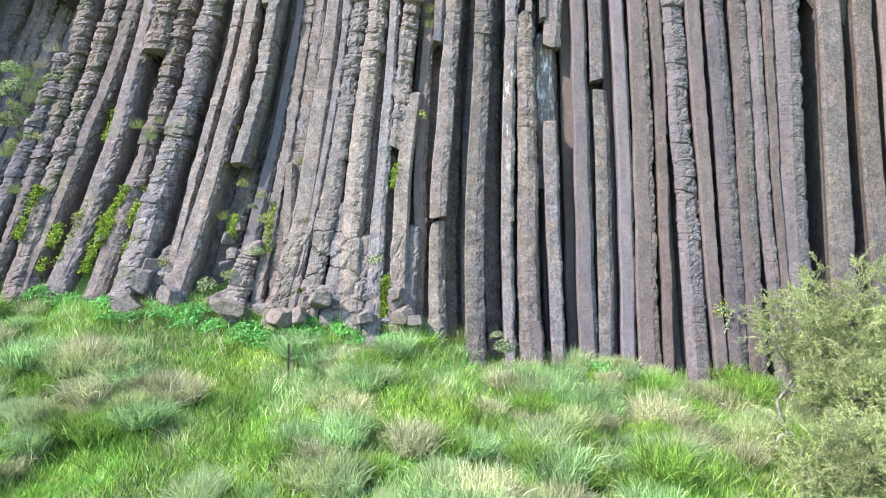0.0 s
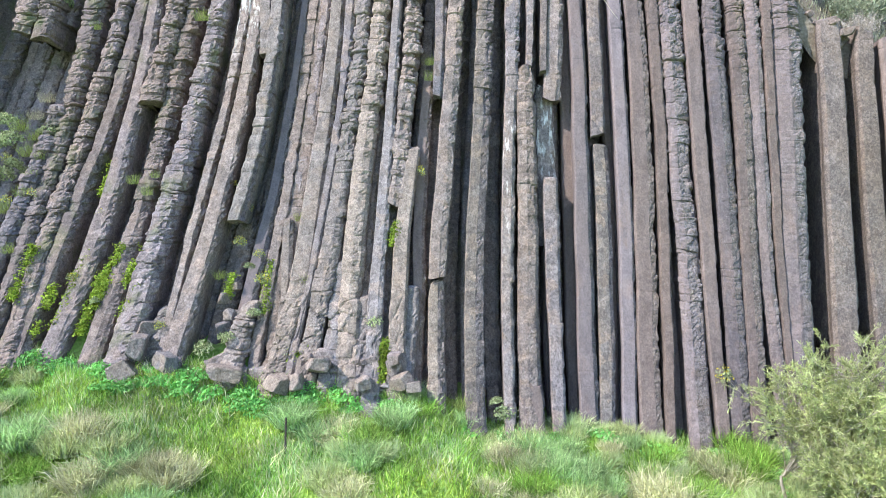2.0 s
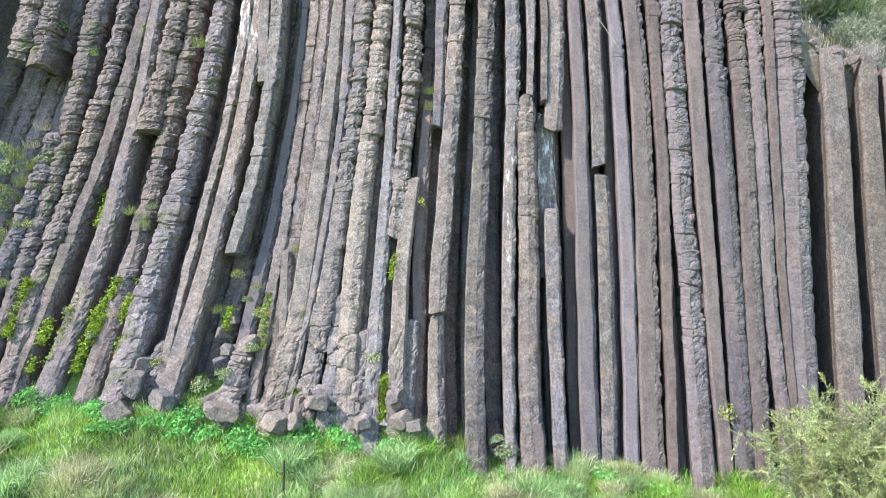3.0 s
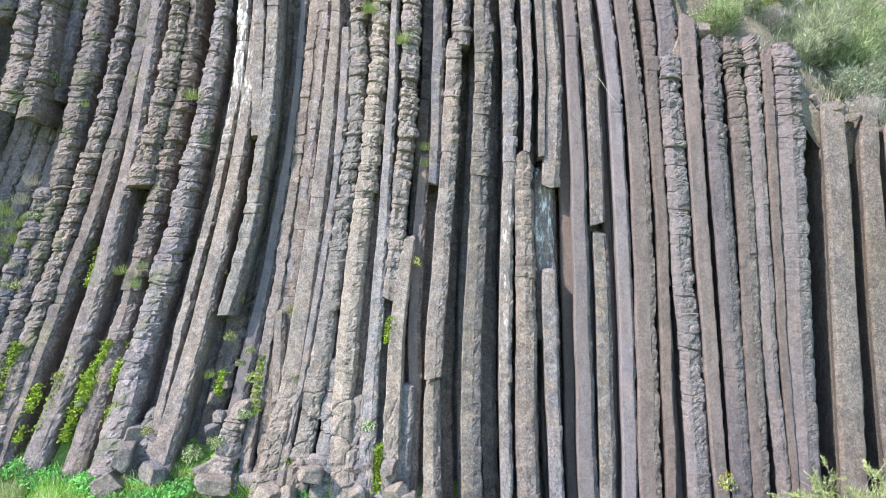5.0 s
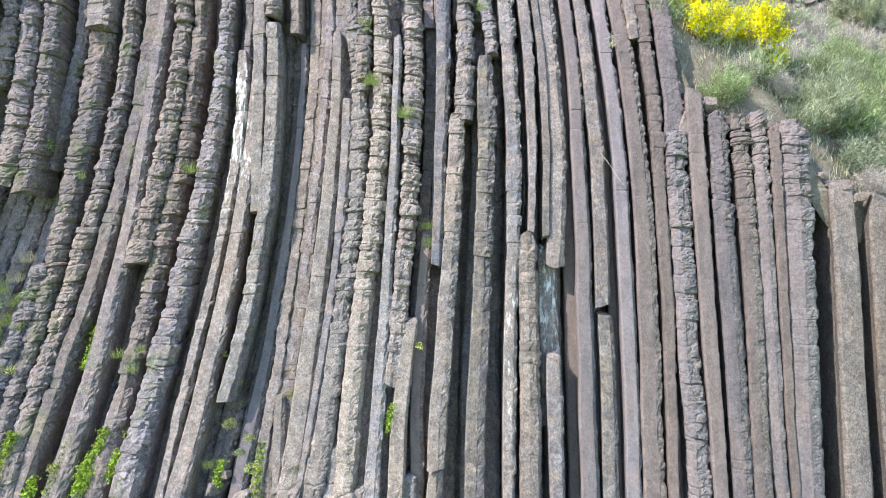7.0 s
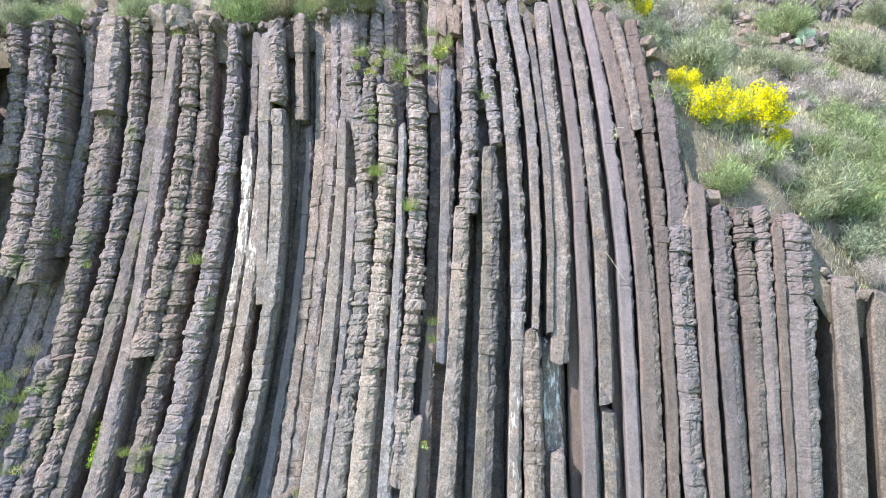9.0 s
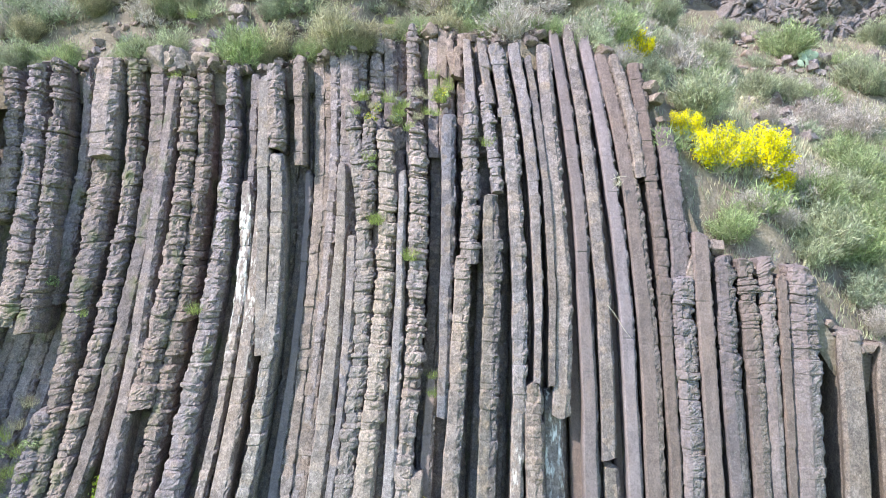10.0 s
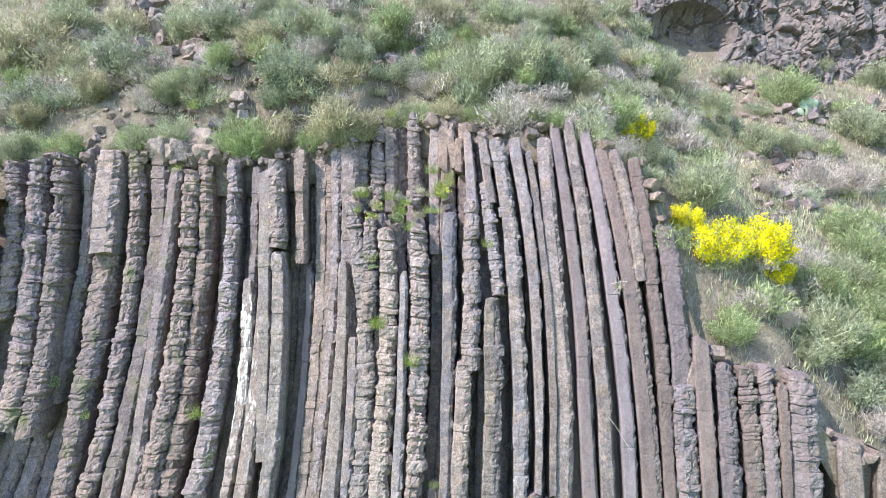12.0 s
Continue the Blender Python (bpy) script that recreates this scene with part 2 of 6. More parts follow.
def smooth_sheet(knots):
    """A smooth height over the plan that passes through a few known heights (thin plate)."""
    k = np.array(knots, float)
    p, n = k[:, :2], len(k)

    def kernel(d2):
        return np.where(d2 > 1e-9, 0.5 * d2 * np.log(np.maximum(d2, 1e-9)), 0.0)

    a = np.zeros((n + 3, n + 3))
    a[:n, :n] = kernel(((p[:, None] - p[None]) ** 2).sum(-1)) + np.eye(n) * 0.6
    a[:n, n], a[:n, n + 1:] = 1, p
    a[n, :n], a[n + 1:, :n] = 1, p.T
    w = np.linalg.solve(a, np.r_[k[:, 2], 0, 0, 0])

    def height(x, y):
        x, y = np.broadcast_arrays(np.asarray(x, float), np.asarray(y, float))
        out = w[n] + w[n + 1] * x + w[n + 2] * y
        for i in range(n):
            out = out + w[i] * kernel((x - p[i, 0]) ** 2 + (y - p[i, 1]) ** 2)
        return out

    return height


meadow_sheet = smooth_sheet([
    (-9.0, 14.3, 3.3), (-5.3, 12.3, 1.9), (-8.0, 11.7, 2.0), (-1.0, 11.4, 1.8), (-5.6, 10.6, 1.6), (6.4, 15.8, 2.1), (2.2, 14.4, 2.2),
    (0.5, 14.2, 2.4), (5.4, 11.7, 1.1), (-4.2, 15.0, 2.65), (-12.6, 17.2, 5.1), (-9.8, 17.0, 4.75), (-6.4, 16.9, 4.35), (-3.7, 16.7, 3.95),
    (-1.5, 16.6, 3.6), (1.1, 16.5, 2.6), (3.6, 16.9, 2.7), (6.6, 16.9, 2.4), (8.9, 16.7, 2.0), (0.0, 2.0, -1.2), (-14.0, 6.0, 0.6),
    (14.0, 6.0, -0.8), (-24.0, 18.0, 6.6), (22.0, 18.0, 1.6)])

hill_sheet = smooth_sheet([
    (-30, 24, 25.5), (-30, 30, 32), (-20, 24.5, 26.3), (-19.5, 27.9, 30.4), (-14.5, 23.4, 25.2), (-11.8, 23.8, 26.5), (-9.3, 25, 28.8),
    (-7.6, 23.3, 25.8), (-4.1, 23.6, 26.4), (-4, 25.5, 29.2), (-0.7, 24.7, 27.2), (-0.7, 26.3, 28.9), (2.3, 23.3, 26.6), (3.4, 27.4, 30.9),
    (5, 23.6, 26.6), (7.2, 24.6, 26.0), (8.4, 22.4, 22.6), (9, 20.2, 18.2), (10.5, 21.6, 20.0), (10.5, 24.5, 24.0), (11.5, 20.3, 17.5),
    (13.5, 20.4, 15.4), (15.5, 22, 16.6), (21.2, 31, 23.1), (20.1, 35.1, 25.2), (26.8, 42.8, 31.4), (22.6, 45.2, 33.6), (28.6, 47.7, 35.8),
    (14, 34, 28.5), (3, 36, 39.5), (-12, 36, 41), (36, 34, 21), (11.5, 40, 38.5), (16, 46, 36.6), (24, 47, 36.2), (36, 48, 35.2)])


def meadow(x, y):
    y = np.asarray(y, float)
    return meadow_sheet(np.clip(x, -40, 40), np.where(y > -2, y, -2 - 6 * (1 - np.exp(np.minimum(y + 2, 0) / 12))))


def hill(x, y):
    return hill_sheet(np.clip(x, -36, 42), np.minimum(y, 52))


RIM_X = (-60, -16, -12, -9, -6.5, -4.2, -2.5, 0, 2.5, 4.7, 6.0, 7.2, 7.8, 8.5, 9.2, 11.6, 12.4, 14.2, 60)
RIM_Z = (25.2, 25.0, 25.3, 25.2, 25.2, 25.8, 26.6, 26.8, 26.3, 26.4, 25.4, 24.8, 22.4, 18.8, 17.9, 17.3, 15.6, 14.8, 14.6)


def rim(x):
    """Depth and height of the cliff's upper edge at x."""
    z = np.interp(x, RIM_X, RIM_Z)
    return front(x, z) + 0.62 + 0.55 * np.exp(-(np.asarray(x) / 2.0) ** 2) + 1.0 * np.exp(-((np.asarray(x) + 2.3) / 1.1) ** 4), z


# ---- building tools ----
def mesh_of(name, verts, faces, mats, smooth=False):
    """A mesh from numpy arrays: verts (n, 3) and a list of face arrays, each (m, 3 or 4), one material each."""
    me = bpy.data.meshes.new(name)
    faces = [np.asarray(a, np.int32) for a in faces]
    me.vertices.add(len(verts))
    me.vertices.foreach_set("co", np.asarray(verts, np.float32).ravel())
    sizes = np.concatenate([np.full(len(a), a.shape[1], np.int32) for a in faces])
    me.loops.add(int(sizes.sum()))
    me.loops.foreach_set("vertex_index", np.concatenate([a.ravel() for a in faces]))
    me.polygons.add(len(sizes))
    me.polygons.foreach_set("loop_start", np.r_[0, np.cumsum(sizes)[:-1]].astype(np.int32))
    me.polygons.foreach_set("material_index", np.concatenate([np.full(len(a), i, np.int32) for i, a in enumerate(faces)]) if len(mats) > 1
                            else np.zeros(len(sizes), np.int32))
    me.polygons.foreach_set("use_smooth", np.full(len(sizes), smooth))
    for m in mats:
        me.materials.append(m)
    me.update(calc_edges=True)
    me.validate()
    return me


def part(name, me, parent, label=""):
    ob = new(name, me)
    ob.parent = parent
    return tagged(ob, label)


def hashed(i, j, k, seed):
    n = (i * 374761393 + j * 668265263 + k * 2147483647 + seed * 974711) & 0xFFFFFFFF
    n = ((n ^ (n >> 13)) * 1274126177) & 0xFFFFFFFF
    return ((n ^ (n >> 16)) & 0xFFFF) / 32767.5 - 1


def rumble(x, y, z, seed=0):
    """Smooth value noise, -1 to 1, on arrays."""
    i, j, k = (np.floor(a).astype(np.int64) for a in (x, y, z))
    fx, fy, fz = x - i, y - j, z - k
    fx, fy, fz = (a * a * (3 - 2 * a) for a in (fx, fy, fz))
    out = 0
    for a in (0, 1):
        for b in (0, 1):
            for c in (0, 1):
                out = out + hashed(i + a, j + b, k + c, seed) * (fx if a else 1 - fx) * (fy if b else 1 - fy) * (fz if c else 1 - fz)
    return out


def cells(x, y, z, seed=0):
    """Cellular noise: distance to the nearest border between cells (in cells) and each cell's own number, -1 to 1."""
    i, j, k = (np.floor(a).astype(np.int64) for a in (x, y, z))
    first, second, own = np.full(x.shape, 9.0), np.full(x.shape, 9.0), np.zeros(x.shape)
    for a in (-1, 0, 1):
        for b in (-1, 0, 1):
            for c in (-1, 0, 1):
                p, q, r = i + a, j + b, k + c
                d = np.sqrt((p + 0.5 + 0.42 * hashed(p, q, r, seed) - x) ** 2 + (q + 0.5 + 0.42 * hashed(p, q, r, seed + 1) - y) ** 2 + (r + 0.5 + 0.42 * hashed(p, q, r, seed + 2) - z) ** 2)
                near = d < first
                second = np.where(near, first, np.minimum(second, d))
                own = np.where(near, hashed(p, q, r, seed + 3), own)
                first = np.where(near, d, first)
    return second - first, own


def grid_faces(rows, cols, wrap=False):
    n = cols if wrap else cols - 1
    r, c = np.meshgrid(np.arange(rows - 1), np.arange(n), indexing="ij")
    d = (c + 1) % cols
    return np.stack([r * cols + c, r * cols + d, (r + 1) * cols + d, (r + 1) * cols + c], -1).reshape(-1, 4)


def strips(base, tip, width, rng, bend=0.25, droop=None):
    """Narrow two-piece blades from base to tip: verts and faces. droop: metres that the tip sinks."""
    n = len(base)
    way = tip - base
    side = np.cross(way, rng.normal(size=(n, 3)))
    side /= np.linalg.norm(side, axis=1, keepdims=True) + 1e-9
    side *= np.asarray(width).reshape(-1, 1) / 2
    mid = base + way * 0.55 + rng.normal(size=(n, 3)) * (np.linalg.norm(way, axis=1, keepdims=True) * bend * 0.25)
    if droop is not None:
        mid[:, 2] += droop * 0.5
    v = np.stack([base - side, base + side, mid + side * 0.8, mid - side * 0.8, tip], 1).reshape(-1, 3)
    o = np.arange(n)[:, None] * 5
    return v, o + np.array([0, 1, 2, 3]), o + np.array([3, 2, 4])


def tubes(paths, radii, sides=5):
    """Tapered tubes along polylines (k, m, 3) with radii (k, m)."""
    k, m, _ = paths.shape
    along = np.gradient(paths, axis=1)
    along /= np.linalg.norm(along, axis=2, keepdims=True) + 1e-9
    ref = np.where(np.abs(along[..., 2:3]) > 0.9, np.array([1.0, 0, 0]), np.array([0, 0, 1.0]))
    u = np.cross(along, ref)
    u /= np.linalg.norm(u, axis=2, keepdims=True) + 1e-9
    w = np.cross(along, u)
    a = np.arange(sides) * 2 * np.pi / sides
    v = paths[:, :, None] + radii[:, :, None, None] * (u[:, :, None] * np.cos(a)[:, None] + w[:, :, None] * np.sin(a)[:, None])
    f = grid_faces(m, sides, True)
    return v.reshape(-1, 3), (f[None] + (np.arange(k) * m * sides)[:, None, None]).reshape(-1, 4)


# ---- the ground below: one sheet from the foot of the cliff to the horizon ----
def sheet(name, xs, ys, height, mat, label, category):
    x, y = np.meshgrid(xs, ys)
    v = np.stack([x, y, height(x, y)], -1).reshape(-1, 3)
    ob = new(name, mesh_of(name, v, [grid_faces(len(ys), len(xs))], [mat], True))
    return tagged(ob, label, category, kind="structure")


def meadow_top(x, y):
    near = np.exp(-np.maximum(np.abs(x) - 18, 0) / 10) * np.exp(-np.maximum(4 - y, 0) / 6)
    return meadow(x, y) + near * (0.20 * rumble(x * 0.9, y * 0.9, 0 * x, 3) + 0.12 * rumble(x * 2.0, y * 2.0, 0 * x, 4))


XS = np.r_[-600, -300, -150, -80, np.linspace(-45, -15, 31), np.linspace(-14.8, 14.8, 186), np.linspace(15, 45, 31), 80, 150, 300, 600]
YS = np.r_[-900, -400, -200, -100, -50, -25, np.linspace(-12, 6, 25), np.linspace(6.2, 18.5, 84), 19.5, 21]
sheet("ground", XS, YS, meadow_top, M_MEADOW, "grassy slope of fresh green turf below the cliff", "meadow")


# ---- the hillside above the rim ----
def hill_top(x, y):
    return hill(x, y) + 0.35 * rumble(x * 0.35, y * 0.35, 0 * x, 7) + 0.22 * rumble(x * 1.1, y * 1.1, 0 * x, 8) + 0.1 * rumble(x * 2.7, y * 2.7, 0 * x, 9)


U = np.r_[-400, -200, -100, -60, np.linspace(-45, -17, 40), np.linspace(-16.8, 15, 213), np.linspace(15.3, 45, 90), 60, 100, 200, 400]
V = np.r_[0, 0.02, np.linspace(0.12, 4, 26), np.linspace(4.25, 14, 40), np.linspace(14.5, 34, 50), 45, 70, 120, 250]
u, v = np.meshgrid(U, V)
ry, rz = rim(u)
py = ry - 0.15 + 0.22 * rumble(u * 0.9, 0 * u, 0 * u, 6) + v
pz = hill_top(u, py)
mix = np.clip(v / 1.6, 0, 1)
mix = mix * mix * (3 - 2 * mix)
pz = (rz - 0.25 + 0.15 * rumble(u * 1.5, py, 0 * u, 5)) * (1 - mix) + np.maximum(pz, rz) * mix
pz[0] -= 1.2
hill_ob = new("hillside", mesh_of("hillside", np.stack([u, py, pz], -1).reshape(-1, 3), [grid_faces(len(V), len(U))], [M_HILL], True))
tagged(hill_ob, "steep scrubby hillside of dry earth and grass above the cliff", "hillside", kind="structure")


def hill_z(x, y):
    """Height of the built hillside."""
    x, y = np.asarray(x, float), np.asarray(y, float)
    a, b = rim(x)
    m = np.clip((y - a + 0.15) / 1.6, 0, 1)
    m = m * m * (3 - 2 * m)
    return (b - 0.25) * (1 - m) + np.maximum(hill_top(x, y), b) * m


# ---- the cliff: a recessed core and the columns that stand before it ----
cliff = tagged(new("cliff"), "tall cliff of upright grey-brown basalt columns, fanning and banded", "cliff", kind="structure")

CX = np.r_[-400, -150, -60, -40, np.linspace(-30, -17, 60), np.linspace(-16.9, 15, 400), np.linspace(15.2, 30, 60), 40, 60, 150, 400]
CT = np.linspace(0, 1, 170)
cx, ct = np.meshgrid(CX, CT)
top_y, top_z = rim(cx)
foot = meadow(cx, 17.0 + 0 * cx) - 0.8
cz = foot + (top_z + 0.05 - foot) * ct
lean = np.interp(cx, (-16, -9, -4, 2, 9, 14), (0.06, 0.09, 0.06, 0.0, 0.0, 0.0)) * (cz - 14)
rib = np.abs(np.sin((cx - lean) * np.pi / 0.62 + 0.7 * rumble(cx * 0.5, 0 * cx, cz * 0.08, 11)))
cy = front(cx, cz) + 1.95 - 0.25 * rib ** 0.6 + 0.10 * rumble(cx * 1.2, cz * 0.9, 0 * cx, 12) + 0.05 * rumble(cx * 4, cz * 5, 0 * cx, 13)
hollow = np.exp(-((cx + 14.0) / 1.5) ** 2 - ((cz - 14.8) / 1.7) ** 2) * 1.8
cy = cy + hollow
near_top = np.clip((ct - 0.93) / 0.07, 0, 1)
cy = cy * (1 - near_top) + np.maximum(top_y - 0.1, cy) * near_top
core = part("core", mesh_of("core", np.stack([cx, cy, cz], -1).reshape(-1, 3), [grid_faces(len(CT), len(CX))], [M_CORE], True), cliff,
            "recessed dark basalt behind the columns")


def column(low, high, x4, wide_low, wide_high, set_low, set_high, banding, mat, footed=True, crease=None, seed=[0]):
    """One basalt column: foot and top height, its axis at four even heights, widths, set-back from the general face,
    how strongly it is banded (0 to 2; 3: over its whole height), and where its front edge runs across it (-1 to 1)."""
    seed[0] += 1
    rng = np.random.default_rng(seed[0])
    always, banding = banding == 3, min(banding, 2)
    # levels: close together at the cross joints, wider in between
    mean, spread, shift, groove, swell = ((1.15, 0.6, 0.006, 0.016, 0.0), (0.55, 0.6, 0.013, 0.02, 0.004), (0.29, 0.5, 0.024, 0.036, 0.016))[banding]
    cuts = low + np.cumsum(mean * np.clip(np.exp(rng.normal(-0.1, spread, int((high - low) / mean * 1.9) + 8)), 0.35, 3))
    levels = [np.arange(low, high, (0.09, 0.075, 0.06)[banding]), [low, high]]
    for off in (-0.045, -0.014, 0.014, 0.045):
        levels.append(cuts[(cuts > low + 0.1) & (cuts < high - 0.1)] + off)
    level = np.sort(np.concatenate(levels))
    level = level[np.r_[True, np.diff(level) > 0.012]]
    cuts = np.r_[low - 3, cuts, high + 3]
    rows = len(level)
    t = (level - low) / (high - low)
    s = t * 3
    x = (x4[0] * (s - 1) * (s - 2) * (s - 3) / -6 + x4[1] * s * (s - 2) * (s - 3) / 2 + x4[2] * s * (s - 1) * (s - 3) / -2 + x4[3] * s * (s - 1) * (s - 2) / 6)
    half = (wide_low + (wide_high - wide_low) * t) * 0.5 * (0.94 if x[0] > -1 else 0.98)
    x = x - half * (0.05 if x[0] > -1 else 0.02)
    back = set_low + (set_high - set_low) * t
    # an uneven prism: a flat front face, an edge, a rougher face turned away to the right, steep flanks
    right = float(np.clip(x[0] / 12, 0, 1))
    ridge = rng.uniform(0.25, 0.75) if crease is None else crease
    turned, away = rng.uniform(-0.02, 0.14), rng.uniform(0.16, 0.40)
    plan = [(-0.6 + 0.5 * right, 4.6), (-0.92 + 0.3 * right, 1.2), (-1.0, 0.34 + turned), (-0.9, turned), (ridge, 0.0), (0.88, away), (1.0, away + 0.22), (0.97, 1.2), (0.6, 4.6)]
    if banding > 1:
        ridge = rng.uniform(-0.5, 0.2) if crease is None else crease
        plan = [(-0.6 + 0.5 * right, 4.6), (-0.92 + 0.3 * right, 1.2), (-1.0, 0.5), (-0.86, 0.14 + turned), (ridge, 0.0), (0.62, 0.14), (0.95, 0.42), (1.0, 0.7), (0.97, 1.3), (0.6, 4.6)]
        plan = plan[:2] + [(px + rng.uniform(-0.04, 0.04), py + rng.uniform(-0.05, 0.05)) for px, py in plan[2:-2]] + plan[-2:]
    plan = np.array(plan)
    ring = []
    for i in range(len(plan) - 1):
        gap = np.linalg.norm((plan[i + 1] - plan[i]) * np.array([1.0, 0.6]))
        m = max(2, int(gap / 0.17)) if 0 < i < len(plan) - 2 else 2
        w = np.linspace(0, 1, m, endpoint=False)
        w[0] = 0.05
        ring.append(plan[i] * (1 - w[:, None]) + plan[i + 1] * w[:, None])
    ring = np.concatenate(ring + [plan[-1:]])
    n = len(ring)
    deep = np.maximum(half, 0.30)
    X = x[:, None] + half[:, None] * ring[None, :, 0]
    V = level[:, None] + 0 * X
    Y = (front(x, level) + back)[:, None] + deep[:, None] * ring[None, :, 1]
    ox, oy = np.clip(ring[None, :, 0], -1, 1), np.clip(ring[None, :, 1] - 0.9, -0.9, 0)
    # joints run aslant and uneven
    Z = V + rng.uniform(-0.16, 0.16) * (X - x[:, None]) + (0.02, 0.05, 0.06)[banding] * rumble(X * 2.2, Y * 2.2, V * 0.8, seed[0]) + 0.012 * rumble(X * 8, Y * 8, V * 4, seed[0] + 5)
    Z = np.where(V > high - 0.05, V, Z)
    k = np.clip(np.searchsorted(cuts, V), 1, len(cuts) - 1)
    dist = np.minimum(np.abs(V - cuts[k]), np.abs(V - cuts[k - 1]))
    near = np.where(np.abs(V - cuts[k]) < np.abs(V - cuts[k - 1]), k, k - 1)
    strong = 0.15 + 1.3 * rng.uniform(0, 1, len(cuts)) ** 1.4
    frac = np.clip((V - cuts[k - 1]) / (cuts[k] - cuts[k - 1]), 0, 1)
    sx, sy = rng.normal(0, shift * 0.7, (2, len(cuts)))
    size = rng.normal(0, shift, len(cuts))
    start = np.interp(x[0], (-7, 6), (6.0, 12.5))
    rise = np.clip((V - start) / 5.5, 0, 1)
    rise = rise * rise * (3 - 2 * rise)
    force = np.clip((0.32 if always else 0.08) + np.interp(x[0], (-7, 3), (0.45, 0.0)) + rise + 0.4 * rumble(V * 0.4, 0 * V, 0 * V, 70 + seed[0]), 0.08, 1.3)
    # the face right of the edge is broken and knobbly, the front is plain
    flank = np.clip((ring[None, :, 0] - ridge) / 0.2, 0, 1) * (ring[None, :, 1] < 1.25)
    rough = (0.22, 0.4, 0.85)[banding] + (0.78, 0.6, 0.15)[banding] * flank
    cutdeep = force * groove * strong[near] * np.clip(0.6 + 1.2 * rumble(X * 2.2, Y * 2.2, V * 1.7, seed[0] + 50), 0.1, 1.6)
    grow = force * (size[k] * (0.5 + 0.8 * flank) + swell * (np.sin(np.pi * frac) ** 0.5 - 0.5) * (0.6 + 0.8 * flank)) - cutdeep * np.exp(-(dist / 0.022) ** 2)
    amp = rough * (0.45 + 0.55 * np.minimum(force, 1))
    grow = grow + amp * (0.020 * rumble(X * 2.2, Y * 2.2, V * 1.6, 21 + seed[0]) + 0.022 * rumble(X * 5, Y * 5, V * 5, 22 + seed[0]) + 0.020 * rumble(X * 11, Y * 11, V * 11, 23))
    edge = np.clip((np.abs(ox) - 0.55) / 0.3, 0, 1) * (oy < -0.1) * np.where(ox > 0, 1.0, 0.3)
    chips = np.clip(rumble(X * 2.4, Y * 2.4, V * 3.4, 80 + seed[0]) - 0.1, 0, 1) + 0.7 * np.clip(rumble(X * 6, Y * 6, V * 7, 81 + seed[0]) - 0.05, 0, 1)
    gap, own = cells(X * (4.2, 3.6, 3.2)[banding], Y * 2.8, V * (4.8, 4.4, 4.6)[banding] + 0.35 * rumble(X * 2, Y * 2, V * 1.5, 90 + seed[0]), 300 + seed[0])
    weight = np.clip(flank * (0.75, 0.7, 0.55)[banding] + (0.0, 0.2, 0.45)[banding] * force, 0, 1)
    grow = grow + weight * (0.040 * own - 0.045 * np.exp(-(gap / 0.10) ** 2)) * (0.45 + 0.6 * np.minimum(force, 1))
    broken = np.exp(-((x[0] + 3.4) / 2.6) ** 2) * np.clip((7.6 - V) / 2.2, 0, 1)
    gap, own = cells(X * 1.7, Y * 1.2, V * 1.7 + 0.4 * rumble(X * 2, Y * 2, V * 2, 95), 400)
    grow = grow + broken * (0.05 * own - 0.07 * np.exp(-(gap / 0.06) ** 2))
    grow = grow - edge * chips * (0.05, 0.08, 0.10)[banding] * (0.5 + 0.5 * np.minimum(force, 1))
    X = X + force * sx[k] + ox * grow + 0.025 * rumble(V * 0.6, 0 * V, 0 * V, 60 + seed[0])
    Y = Y + force * sy[k] + oy * grow * 1.15
    # broken ends
    ends = 0.16 * rumble(X * 2.2, Y * 2.2, 0 * X + seed[0], 31)
    worn = np.clip((t[:, None] - (1 - 0.45 / (high - low))) * (high - low) / 0.45, 0, 1)
    Z = Z + ends * worn
    X = X - (X - x[:, None]) * 0.16 * worn ** 2
    if not footed:
        Z = Z + ends * np.clip(1 - t[:, None] * (high - low) / 0.5, 0, 1)
    v = np.stack([X, Y, Z], -1).reshape(-1, 3)
    sides = grid_faces(rows, n)
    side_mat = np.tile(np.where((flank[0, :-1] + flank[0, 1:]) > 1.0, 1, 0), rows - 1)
    extra, tri = [], []
    for row, up in ((0, -0.02), (rows - 1, 0.06)):
        inner = v[row * n:(row + 1) * n]
        mid = inner.mean(0)
        base = len(v) + len(extra)
        extra.extend(mid + (inner - mid) * 0.55 + np.array([0, 0, up]))
        extra.append(mid + np.array([0, 0, up * 1.5]))
        a = np.arange(n - 1)
        q = np.stack([row * n + a, row * n + a + 1, base + a + 1, base + a], -1)
        f3 = np.stack([base + a, base + a + 1, np.full(n - 1, base + n)], -1)
        sides = np.concatenate([sides, q if up > 0 else q[:, ::-1]])
        tri.append(f3 if up > 0 else f3[:, ::-1])
    v = np.concatenate([v, np.array(extra)])
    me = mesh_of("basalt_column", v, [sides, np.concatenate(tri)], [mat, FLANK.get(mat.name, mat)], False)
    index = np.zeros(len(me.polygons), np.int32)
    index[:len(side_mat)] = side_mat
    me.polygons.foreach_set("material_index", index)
    return part("basalt_column", me, cliff)


